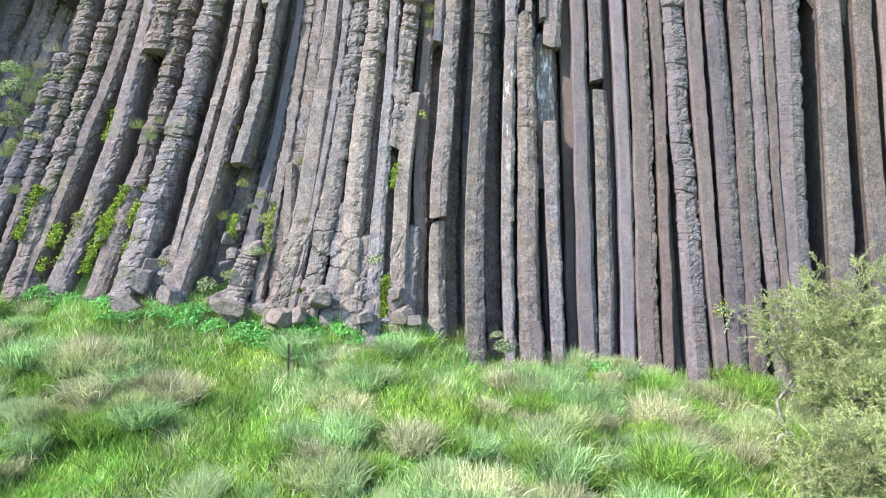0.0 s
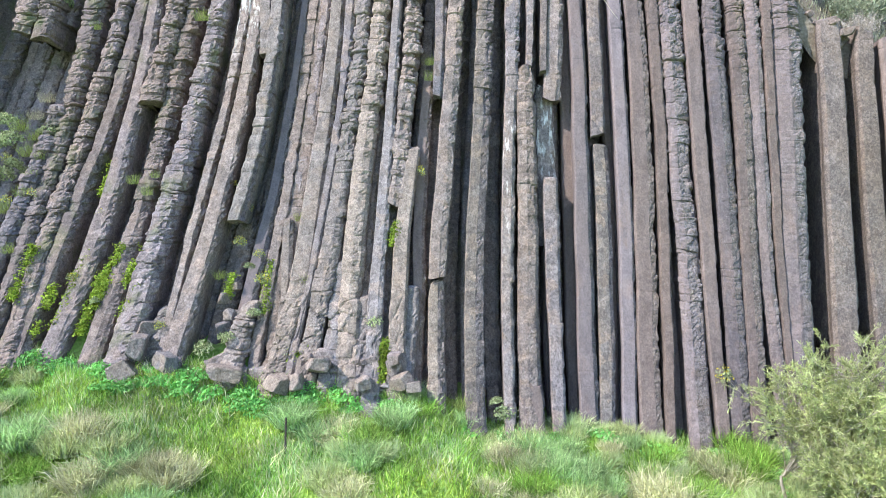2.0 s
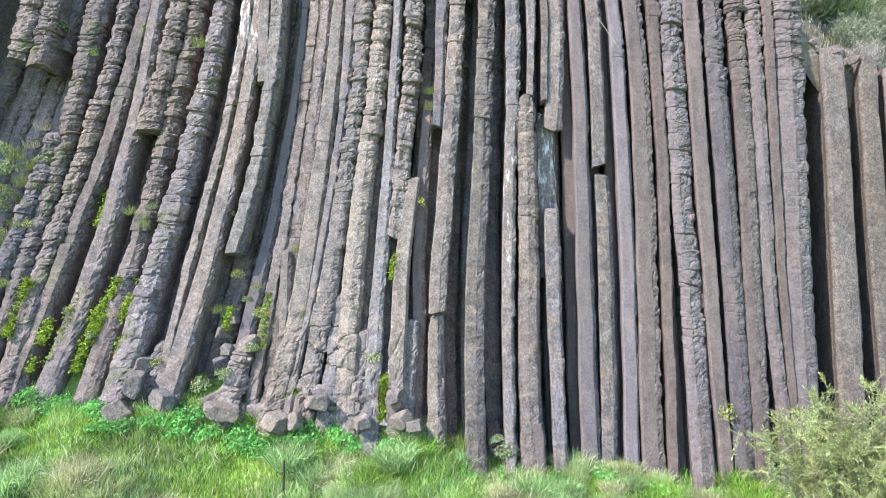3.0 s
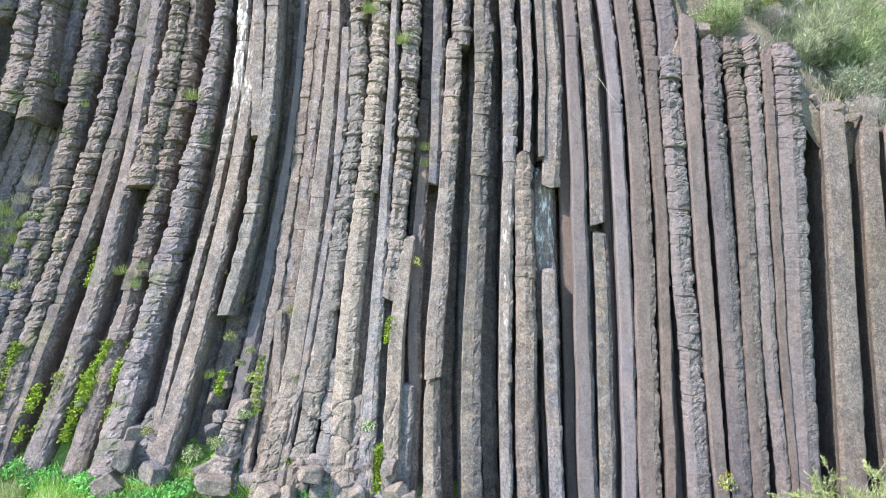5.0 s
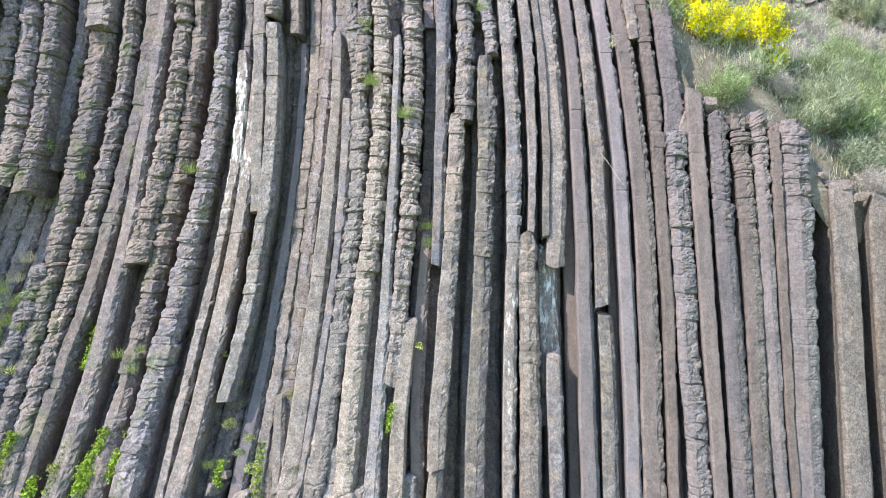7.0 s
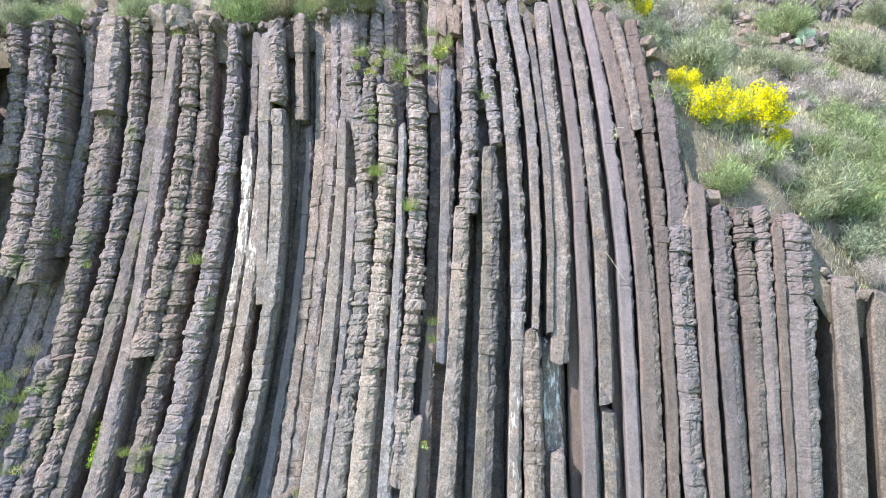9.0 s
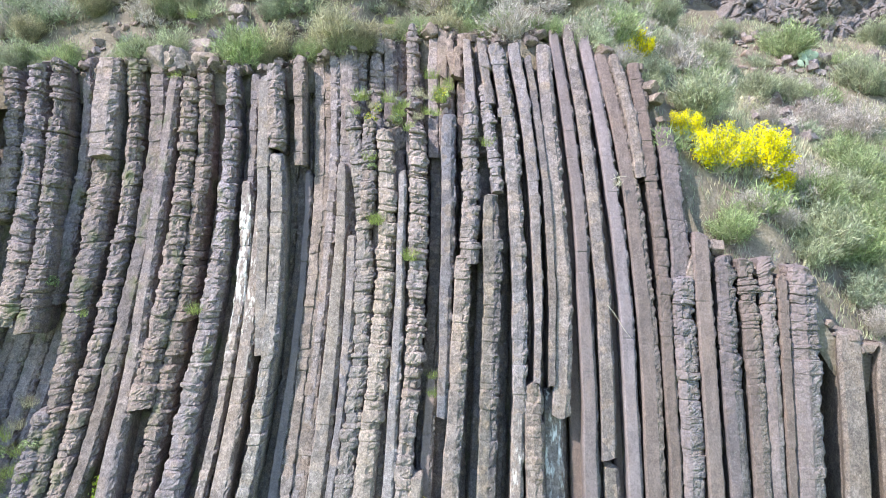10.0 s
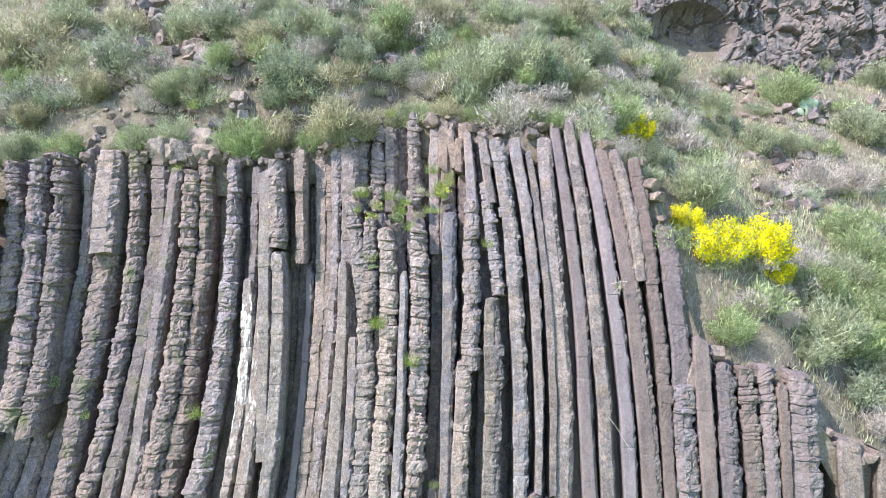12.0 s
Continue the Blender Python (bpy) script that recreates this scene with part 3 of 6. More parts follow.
column(19.10, 24.82, (-15.72, -15.75, -15.94, -16.27), 0.59, 0.60, -0.46, -0.43, 2, M_LEFT, False)
column(15.53, 24.95, (-14.92, -14.90, -15.05, -15.35), 0.76, 0.72, -0.47, -0.45, 2, M_LEFT, False)
column(15.30, 25.14, (-14.24, -14.12, -14.21, -14.50), 0.70, 0.54, -0.42, -0.45, 2, M_LEFT, False)
column(16.17, 25.47, (-14.0, -13.60, -13.55, -13.87), 0.53, 0.40, 0.40, 0.30, 1, M_LEFT, False)
column(21.44, 25.34, (-12.55, -12.62, -12.70, -12.77), 0.92, 1.04, -0.30, -0.20, 1, M_ROUGH, False)
column(4.34, 21.92, (-12.94, -12.96, -12.78, -12.58), 0.34, 0.90, -0.11, 0.06, 2, M_LEFT)
column(4.40, 12.81, (-13.85, -13.63, -13.44, -13.19), 0.45, 0.50, -0.18, -0.14, 2, M_LEFT)
column(4.29, 25.49, (-12.32, -12.28, -11.64, -12.05), 0.59, 0.56, 0.02, 0.11, 2, M_LEFT)
column(4.26, 25.18, (-12.13, -11.67, -10.86, -11.03), 0.42, 0.71, 0.14, 0.22, 1, M_LEFT)
column(4.14, 24.71, (-11.29, -10.76, -10.41, -10.22), 0.66, 0.46, 0.10, 0.05, 0, M_LEFT)
column(12.87, 24.56, (-10.10, -9.66, -9.52, -9.67), 0.76, 0.56, -0.12, -0.03, 2, M_LEFT, False)
column(4.06, 25.60, (-10.12, -9.59, -8.95, -9.31), 0.66, 0.52, 0.12, 0.15, 2, M_LEFT)
column(3.98, 24.94, (-9.22, -8.61, -7.91, -8.05), 0.84, 0.46, -0.20, -0.10, 2, M_LEFT)
column(3.86, 20.40, (-8.00, -7.86, -7.21, -7.13), 0.28, 0.44, 0.06, 0.07, 1, M_WHITE)
column(19.3, 24.68, (-7.06, -7.05, -7.10, -7.20), 0.36, 0.42, 0.30, 0.25, 1, M_ROUGH, False)
column(3.86, 24.41, (-7.87, -7.09, -6.53, -6.95), 0.70, 0.36, -0.06, 0.02, 0, M_RUNS)
column(8.79, 21.45, (-6.58, -5.98, -5.82, -6.03), 0.51, 0.53, -0.16, -0.26, 1, M_FRESH, False)
column(21.7, 24.83, (-6.02, -6.10, -6.22, -6.36), 0.58, 0.56, -0.48, -0.40, 2, M_ROUGH, False)
column(14.70, 24.60, (-6.15, -6.31, -6.48, -6.64), 0.46, 0.50, -0.12, -0.28, 0, M_FRESH, False)
column(21.22, 25.24, (-5.25, -5.34, -5.42, -5.51), 0.41, 0.48, 0.02, -0.02, 1, M_ROUGH, False)
column(3.60, 20.87, (-6.27, -5.63, -5.09, -5.02), 0.55, 0.29, 0.45, 0.62, 0, M_SMOOTH)
column(3.52, 25.72, (-5.58, -5.07, -4.61, -4.93), 0.42, 0.46, 0.42, 0.58, 1, M_ROUGH)
column(9.77, 25.59, (-4.78, -4.31, -4.07, -4.25), 0.40, 0.39, 0.56, 0.39, 1, M_ROUGH, False)
column(3.46, 8.74, (-4.65, -4.75, -4.86, -4.96), 0.38, 0.39, 0.21, 0.32, 1, M_LICHEN)
column(3.43, 21.23, (-4.63, -4.20, -3.75, -3.68), 0.78, 0.40, 0.22, 0.12, 0, M_LICHEN)
column(3.41, 18.48, (-4.48, -3.89, -3.36, -3.19), 0.26, 0.43, 0.11, -0.03, 0, M_ROUGH)
column(3.39, 23.27, (-4.00, -3.26, -2.78, -3.49), 0.70, 0.58, -0.02, -0.14, 2, M_LICHEN)
column(19.33, 22.77, (-2.68, -2.70, -2.72, -2.75), 0.61, 0.45, -0.29, -0.27, 2, M_ROUGH, False)
column(3.29, 22.41, (-2.65, -2.65, -2.12, -2.21), 0.71, 0.64, -0.03, -0.24, 2, M_LICHEN)
column(3.17, 20.79, (-2.04, -1.88, -1.60, -1.52), 0.53, 0.29, -0.11, -0.21, 0, M_LICHEN)
column(9.33, 22.54, (-1.45, -1.13, -0.94, -1.05), 0.56, 0.67, -0.17, -0.19, 2, M_ROUGH, False)
column(3.01, 11.09, (-1.26, -1.32, -1.21, -0.92), 0.61, 0.46, -0.10, -0.10, 0, M_LICHEN)
column(2.79, 13.96, (-0.81, -0.73, -0.67, -0.44), 0.49, 0.46, 0.43, 0.37, 0, M_SMOOTH)
column(12.95, 22.93, (-0.12, -0.01, 0.08, 0.13), 0.41, 0.58, -0.32, -0.14, 0, M_STREAK, False)
column(2.56, 6.75, (-0.13, -0.17, -0.17, -0.13), 0.60, 0.54, -0.02, 0.02, 1, M_FRESH, True, 0.1)
column(6.98, 17.95, (-0.12, 0.10, 0.38, 0.57), 0.60, 0.59, -0.20, -0.36, 1, M_ROUGH, False, 0.1)
column(17.71, 23.29, (0.79, 0.82, 0.86, 0.89), 0.72, 0.58, -0.37, -0.21, 2, M_ROUGH, False)
column(2.18, 19.82, (1.01, 1.04, 1.39, 1.52), 0.65, 0.64, -0.16, -0.23, 1, M_FRESH, True, 0.05)
column(20.10, 24.04, (1.79, 1.65, 1.51, 1.36), 0.51, 0.45, -0.16, -0.15, 2, M_ROUGH, False)
column(2.06, 25.72, (1.94, 2.13, 2.40, 1.83), 0.35, 0.65, -0.10, -0.15, 1, M_STREAK)
column(13.82, 25.66, (2.86, 3.02, 2.91, 2.52), 0.25, 0.54, -0.06, -0.05, 0, M_ROUGH, False)
column(2.06, 13.80, (2.47, 2.61, 2.72, 2.76), 0.73, 0.65, -0.04, -0.11, 3, M_ROUGH)
column(2.06, 3.86, (2.62, 2.61, 2.61, 2.60), 0.75, 0.74, -0.04, -0.04, 0, M_SMOOTH)
column(13.81, 25.21, (3.37, 3.48, 3.37, 3.03), 0.29, 0.33, 0.14, 0.06, 0, M_ROUGH, False)
column(12.91, 25.90, (3.67, 3.91, 3.77, 3.70), 0.67, 0.62, 0.27, 0.13, 0, M_ROUGH, False)
column(2.06, 9.99, (3.34, 3.39, 3.44, 3.50), 0.43, 0.56, 0.04, 0.07, 1, M_ROUGH)
column(2.01, 26.46, (4.28, 4.53, 4.58, 4.11), 0.65, 0.48, 0.30, 0.22, 0, M_SMOOTH)
column(11.62, 26.61, (5.11, 5.19, 4.99, 4.65), 0.56, 0.54, 0.31, 0.14, 0, M_ROUGH, False)
column(1.96, 11.28, (4.78, 5.00, 5.15, 5.21), 0.52, 0.59, 0.32, 0.49, 0, M_FRESH)
column(1.88, 26.46, (5.43, 5.86, 5.82, 5.20), 0.52, 0.55, 0.32, 0.16, 0, M_SMOOTH)
column(1.82, 25.35, (6.04, 6.44, 6.49, 5.78), 0.73, 0.67, 0.27, 0.14, 0, M_BROWN)
column(20.68, 25.22, (6.70, 6.62, 6.45, 6.20), 0.49, 0.46, 0.03, -0.00, 0, M_ROUGH, False)
column(1.74, 24.96, (6.53, 7.00, 7.12, 6.92), 0.32, 0.61, 0.13, 0.08, 1, M_BROWN)
column(15.56, 22.56, (7.64, 7.76, 7.78, 7.71), 0.72, 0.78, 0.12, 0.26, 1, M_BROWN, False)
column(1.64, 17.17, (7.42, 7.60, 7.63, 7.76), 0.80, 0.80, 0.04, 0.05, 3, M_BROWN)
column(17.07, 18.30, (8.06, 8.18, 8.30, 8.42), 0.93, 0.49, 0.13, 0.13, 1, M_ROUGH, False)
column(1.54, 18.65, (7.99, 8.17, 8.26, 8.47), 0.45, 0.68, -0.06, 0.05, 0, M_BROWN)
column(1.45, 17.89, (8.44, 8.85, 8.93, 9.12), 0.71, 0.72, -0.08, -0.05, 2, M_BROWN)
column(1.39, 17.73, (9.05, 9.40, 9.62, 9.72), 0.61, 0.63, -0.06, -0.09, 2, M_BROWN)
column(1.33, 17.82, (9.89, 9.97, 10.12, 10.40), 0.44, 0.58, -0.02, -0.08, 2, M_BROWN)
column(1.30, 17.32, (10.15, 10.28, 10.50, 10.79), 0.20, 0.35, -0.05, -0.10, 1, M_BROWN)
column(1.27, 17.59, (10.47, 10.81, 11.13, 11.54), 0.97, 1.07, -0.07, -0.12, 2, M_BROWN)
column(1.17, 15.56, (12.05, 12.30, 12.58, 12.91), 0.91, 0.90, 0.04, 0.12, 0, M_FLANK)
column(1.10, 15.07, (13.36, 13.47, 13.61, 13.98), 0.75, 0.69, 0.04, 0.10, 1, M_FLANK)
column(23.13, 26.89, (-2.63, -2.68, -2.73, -2.78), 0.52, 0.50, 1.05, 1.10, 2, M_ROUGH, False)
column(23.14, 26.48, (-2.10, -2.13, -2.17, -2.21), 0.56, 0.54, 1.15, 1.15, 1, M_ROUGH, False)
column(23.14, 26.94, (-1.22, -1.25, -1.28, -1.31), 0.50, 0.50, 0.75, 0.8, 2, M_ROUGH, False)
column(23.0, 26.2, (-3.3, -3.32, -3.34, -3.36), 0.55, 0.5, 0.95, 1.0, 2, M_ROUGH, False)
column(24.71, 26.78, (-0.07, -0.07, -0.08, -0.08), 0.46, 0.48, 0.61, 0.68, 0, M_ROUGH, False)
column(24.54, 25.81, (0.51, 0.52, 0.52, 0.52), 0.38, 0.41, 0.30, 0.38, 0, M_ROUGH, False)
column(24.62, 26.32, (0.43, 0.33, 0.23, 0.13), 0.49, 0.39, 0.45, 0.63, 1, M_ROUGH, False)
column(23.29, 25.94, (0.95, 0.91, 0.86, 0.82), 0.48, 0.37, -0.07, 0.07, 0, M_ROUGH, False)
column(23.28, 26.01, (1.61, 1.51, 1.42, 1.33), 0.48, 0.39, -0.16, -0.15, 1, M_ROUGH, False)
# added out of view on the left, set forward to shade the hollow
for x0, high, wide in ((-17.2, 24.6, 0.8), (-18.0, 24.4, 0.7), (-18.9, 24.9, 0.9), (-19.8, 24.5, 0.8), (-20.8, 24.6, 0.9)):
    column(4.0, high, (x0 - 0.9, x0 - 0.5, x0, x0), wide, wide, -1.8, -1.8, 2, M_LEFT)
for x0, high, wide in ((14.6, 14.7, 0.8), (15.6, 14.5, 0.9), (16.6, 14.3, 0.8), (17.6, 14.4, 0.9), (18.7, 14.2, 0.9)):
    column(4.0, high, (x0 - 0.4, x0 - 0.2, x0, x0 + 0.2), wide, wide, 0.1, 0.1, 1, M_SMOOTH)
column(1.2, 16.7, (11.5, 11.75, 12.0, 12.25), 0.7, 0.75, 1.4, 1.4, 0, M_BROWN, False)
column(1.2, 15.2, (12.65, 12.8, 13.0, 13.35), 0.6, 0.65, 1.4, 1.4, 0, M_BROWN, False)
column(8.0, 13.4, (3.42, 3.45, 3.47, 3.5), 0.7, 0.7, 0.62, 0.62, 0, M_STAINED, False)
# the second row, behind and between the first
AXES = np.array([(-12.32, -12.28, -11.64, -12.05), (-9.99, -9.42, -8.82, -9.16), (-8.02, -7.18, -6.64, -6.89), (-5.45, -4.96, -4.5, -4.82), (-2.65, -2.65, -2.12, -2.21),
                 (1.01, 1.04, 1.39, 1.52), (4.28, 4.53, 4.58, 4.11), (6.04, 6.44, 6.49, 5.78), (7.35, 7.6, 7.7, 7.8), (8.44, 8.85, 8.93, 9.12), (10.47, 10.81, 11.13, 11.54)])
rng = np.random.default_rng(64)
at = -17.0
while at < 11.2:
    axis = [float(np.interp(at, AXES[:, 0], AXES[:, i]) + min(at + 12.32, 0)) for i in range(4)]
    wide = rng.uniform(0.5, 0.72)
    deep = rng.uniform(1.25, 1.5) if at < -13.0 else rng.uniform(1.0, 1.2) if at < -5.6 else rng.uniform(0.35, 0.6) if at < -1.6 else rng.uniform(0.95, 1.15)
    top = float(rim(axis[3])[1]) - rng.uniform(0.1, 0.5)
    recess = -3.4 < axis[3] < 1.7
    column(float(meadow(at, 17.0)) - 0.5, 22.9 + rng.uniform(-0.6, 0.3) if recess else top, axis, wide, wide * rng.uniform(0.9, 1.05), deep, deep + 0.1, 1 if at < 2 else 0, (M_LEFT if at < -8.5 else M_ROUGH) if at < 3 else M_SMOOTH)
    if recess:
        column(21.6, top + 0.2, [axis[3]] * 4, wide, wide, 1.5 if axis[3] < -0.8 else 0.7, 1.6 if axis[3] < -0.8 else 0.8, 1, M_ROUGH, False)
    at += wide * rng.uniform(0.92, 1.08)
# broken blocky stubs at the foot
for x0, high, wide in ((-6.35, 6.2, 0.7), (-5.05, 7.0, 0.8), (-4.2, 5.9, 0.7), (-3.35, 7.4, 0.85), (-2.5, 6.3, 0.8), (-1.75, 5.3, 0.7), (-1.15, 6.6, 0.6), (-8.7, 6.0, 0.7)):
    lean = 0.22 if x0 < -4 else 0.1
    column(3.0, high, (x0, x0 + 0.33 * lean * (high - 4), x0 + 0.67 * lean * (high - 4), x0 + lean * (high - 4)), wide, wide * 0.85, 0.02, 0.12, 3, M_LICHEN)


# ---- stones, shrubs, grass: the makers ----
def stone_mesh(seed, mat, flat=0.7, fine=4):
    """An angular block with chipped faces and softened edges."""
    rng = np.random.default_rng(500 + seed)
    bm = bmesh.new()
    bmesh.ops.create_icosphere(bm, subdivisions=fine, radius=1.0)
    v = np.array([p.co[:] for p in bm.verts])
    box = np.concatenate([np.eye(3), -np.eye(3)]) + rng.normal(0, 0.16, (6, 3))
    cuts = np.concatenate([box, rng.normal(size=(6, 3))])
    cuts /= np.linalg.norm(cuts, axis=1, keepdims=True)
    far = np.r_[rng.uniform(0.5, 0.68, 6), rng.uniform(0.7, 0.88, 6)]
    r = np.ones(len(v))
    for c, d in zip(cuts, far):
        k = v @ c
        r = np.minimum(r, np.where(k > 1e-3, d / np.maximum(k, 1e-3), 9))
    v = v * r[:, None] * np.array([1.0, 0.85, flat])
    v *= (1 + 0.03 * rumble(v[:, 0] * 3, v[:, 1] * 3, v[:, 2] * 3, seed) + 0.025 * rumble(v[:, 0] * 9, v[:, 1] * 9, v[:, 2] * 9, seed))[:, None]
    for p, q in zip(bm.verts, v):
        p.co = q
    me = bpy.data.meshes.new("boulder")
    bm.to_mesh(me)
    bm.free()
    me.materials.append(mat)
    return me


STONES = [stone_mesh(i, M_LICHEN if i % 3 else M_ROUGH, 0.55 + 0.06 * i) for i in range(6)]


LAID = []


def boulder(x, y, z, size, label, group, rng):
    LAID.append((x, y))
    ob = new("boulder", STONES[rng.integers(6)])
    ob.matrix_world = pose(x, y, z, rng.uniform(-25, 25), rng.uniform(-25, 25), rng.uniform(0, 360)) @ Matrix.Diagonal((size, size * rng.uniform(0.7, 1), size * rng.uniform(0.7, 1.05), 1))
    return tagged(ob, label, "boulder", group)


def shrub_parts(seed, kind):
    """Meshes of a shrub of unit radius: fanned stems, a feathery crown of fine shoots in uneven plumes, and blossom on the yellow one."""
    rng = np.random.default_rng(900 + seed)
    plumes = 34
    ang = rng.uniform(0, 2 * np.pi, plumes)
    rad = np.sqrt(rng.uniform(0, 1, plumes)) * 0.8
    tip = np.stack([np.cos(ang) * rad, np.sin(ang) * rad, (1.25 - 0.75 * rad ** 1.5) * rng.uniform(0.6, 1.1, plumes)], -1)
    base = tip * np.array([0.1, 0.1, 0.0]) + rng.normal(0, 0.05, (plumes, 3)) * np.array([1, 1, 0.2])
    t = np.linspace(0, 1, 6)[None, :, None]
    paths = base[:, None] * (1 - t) + tip[:, None] * t + np.sin(t * np.pi) * rng.normal(0, 0.06, (plumes, 1, 3))
    stems = tubes(paths, np.linspace(0.022, 0.006, 6)[None] * rng.uniform(0.6, 1.2, (plumes, 1)), 4)
    count = {"dry": 4200, "grey": 7000, "yellow": 3600}.get(kind, 9000)
    which = rng.integers(0, plumes, count)
    s = rng.uniform(0.2, 1.0, count)[:, None] ** 0.8
    start = base[which] * (1 - s) + tip[which] * s + rng.normal(0, 0.11, (count, 3))
    way = rng.normal(0, 1, (count, 3)) * (0.9 if kind == "grey" else 0.62) + np.array([0, 0, 0.75]) + start * np.array([1.1, 1.1, 0.1])
    way /= np.linalg.norm(way, axis=1, keepdims=True)
    start[:, 2] = np.maximum(start[:, 2], 0.02)
    long = rng.uniform(0.06, 0.2, count)[:, None] * (0.6 if kind == "grey" else 1)
    shoots = strips(start, start + way * long, rng.uniform(0.010, 0.022, count) * (0.7 if kind == "dry" else 1.5 if kind == "grey" else 1), rng)
    bloom = None
    if kind == "yellow":
        n = 15000
        which = rng.integers(0, plumes, n)
        s = rng.uniform(0.5, 1.08, n)[:, None]
        c = base[which] * (1 - s) + tip[which] * s + rng.normal(0, 0.075, (n, 3))
        a = rng.normal(size=(n, 3))
        a /= np.linalg.norm(a, axis=1, keepdims=True)
        b = np.cross(a, rng.normal(size=(n, 3)))
        b /= np.linalg.norm(b, axis=1, keepdims=True)
        w = rng.uniform(0.016, 0.034, n)[:, None]
        q = np.stack([c - a * w, c - b * w * 0.8, c + a * w, c + b * w * 0.8], 1).reshape(-1, 3)
        bloom = (q, np.arange(n * 4).reshape(-1, 4))
    return stems, shoots, bloom


SHRUB_LOOK = {"green": (M_GREEN, "fresh green broom shrub with fine upright shoots"), "light": (M_LIGHT, "pale green feathery broom shrub on dry ground"),
              "olive": (M_OLIVE, "olive-yellow scrub bush with dense fine twigs"), "grey": (M_GREYG, "grey-green small-leaved scrub bush with bare twigs"),
              "dry": (M_DRY, "leafless grey-brown bush of dry upright twigs"), "yellow": (M_GREEN, "broom shrub covered in bright yellow blossom")}
SHRUB_STOCK = {}


def shrub(x, y, r, kind, squash=1.0, z=None):
    """A shrub rooted in the hillside."""
    k = (kind, int(abs(x * 7.3 + y * 3.1)) % 3)
    turn = (x * 97 + y * 61) % 360
    base = float(hill_z(x, y)) - 0.12 * r if z is None else z
    m = pose(x, y, base, 0, 0, turn)
    size = Matrix.Diagonal((r, r, r * squash, 1))
    if k in SHRUB_STOCK:
        ob = copy_thing(SHRUB_STOCK[k], m)
        ob.scale = (r, r, r * squash)
        return ob
    stems, shoots, bloom = shrub_parts(hash_kind(kind) + k[1], kind)
    ob = tagged(new("shrub"), SHRUB_LOOK[kind][1], "shrub", kind + " shrubs of the hillside")
    part("stem_fan", mesh_of("stem_fan", stems[0], [stems[1]], [M_STEM]), ob, "pale woody stems")
    crown = mesh_of("crown", shoots[0], [shoots[1], shoots[2]], [SHRUB_LOOK[kind][0]])
    part("crown", crown, ob)
    if bloom:
        part("blossom", mesh_of("blossom", bloom[0], [bloom[1]], [M_YELLOW]), ob, "bright yellow blossom")
    ob.matrix_world = m @ size
    SHRUB_STOCK[k] = ob
    return ob


def hash_kind(kind):
    return sum(ord(c) for c in kind) * 3


def tuft_mesh(name, count, long, spread, wide, lean, mat, seed, droop=0.3, stray=0.5):
    """A clump of arching blades from one root."""
    rng = np.random.default_rng(seed)
    a = rng.uniform(0, 2 * np.pi, count)
    r = np.sqrt(rng.uniform(0, 1, count)) * spread
    base = np.stack([np.cos(a) * r, np.sin(a) * r, np.full(count, -0.04)], -1)
    out = a + rng.normal(0, stray, count)
    reach = lean * rng.uniform(0.1, 1.0, count)
    size = long * rng.uniform(0.35, 1.1, count)
    tip = base + np.stack([np.cos(out) * reach * size, np.sin(out) * reach * size, size * (1 - 0.55 * reach ** 2)], -1)
    v, q, t = strips(base, tip, wide * rng.uniform(0.6, 1.2, count), rng, 0.2, droop * size * reach)
    return mesh_of(name, v, [q, t], [mat])


def leaf_mesh(name, count, radius, leaf, mat, seed, flat=0.6):
    """A low mound of broad leaves."""
    rng = np.random.default_rng(seed)
    d = rng.normal(size=(count, 3))
    d /= np.linalg.norm(d, axis=1, keepdims=True)
    c = d * np.array([1, 1, flat]) * radius * rng.uniform(0.35, 1.0, (count, 1)) ** 0.6
    c[:, 2] = np.abs(c[:, 2])
    n = d + rng.normal(0, 0.6, (count, 3)) + np.array([0, -0.2, 0.6])
    n /= np.linalg.norm(n, axis=1, keepdims=True)
    a = np.cross(n, rng.normal(size=(count, 3)))
    a /= np.linalg.norm(a, axis=1, keepdims=True)
    b = np.cross(n, a)
    w = leaf * rng.uniform(0.5, 1.1, (count, 1))
    q = np.stack([c - a * w, c - b * w * 0.55 + n * w * 0.15, c + a * w, c + b * w * 0.55 + n * w * 0.15], 1).reshape(-1, 3)
    return mesh_of(name, q, [np.arange(count * 4).reshape(-1, 4)], [mat])


# ---- the hillside above the rim: shrubs, stones, a far rock wall ----
shrub(-12.1, 23.9, 1.01, "green")
shrub(-7.8, 23.6, 1.51, "green")
shrub(-4.1, 23.6, 1.73, "olive")
shrub(-9.3, 25.1, 0.99, "green")
shrub(-6.7, 24.8, 1.63, "grey")
shrub(1.4, 25.1, 1.88, "light")
shrub(3.5, 25.1, 1.65, "light")
shrub(2.7, 23.5, 1.65, "dry")
shrub(7.0, 25.1, 1.61, "green")
shrub(10.1, 23.9, 1.68, "light")
shrub(9.9, 20.9, 1.13, "green")
shrub(25.5, 43.6, 2.42, "green")
shrub(19.1, 28.6, 1.62, "green")
shrub(13.9, 22.2, 1.76, "light")
shrub(16.9, 23.7, 1.56, "green")
shrub(14.8, 21.3, 1.20, "grey")
shrub(10.7, 27.8, 1.58, "dry")
shrub(22.3, 35.5, 2.03, "dry")
shrub(20.8, 38.6, 1.84, "light")
shrub(-13.8, 25.9, 1.83, "grey")
shrub(-18.9, 27.8, 2.10, "olive")
shrub(-15.0, 24.0, 1.13, "green")
shrub(-16.7, 23.8, 1.23, "light")
shrub(-10.7, 24.0, 1.24, "light")
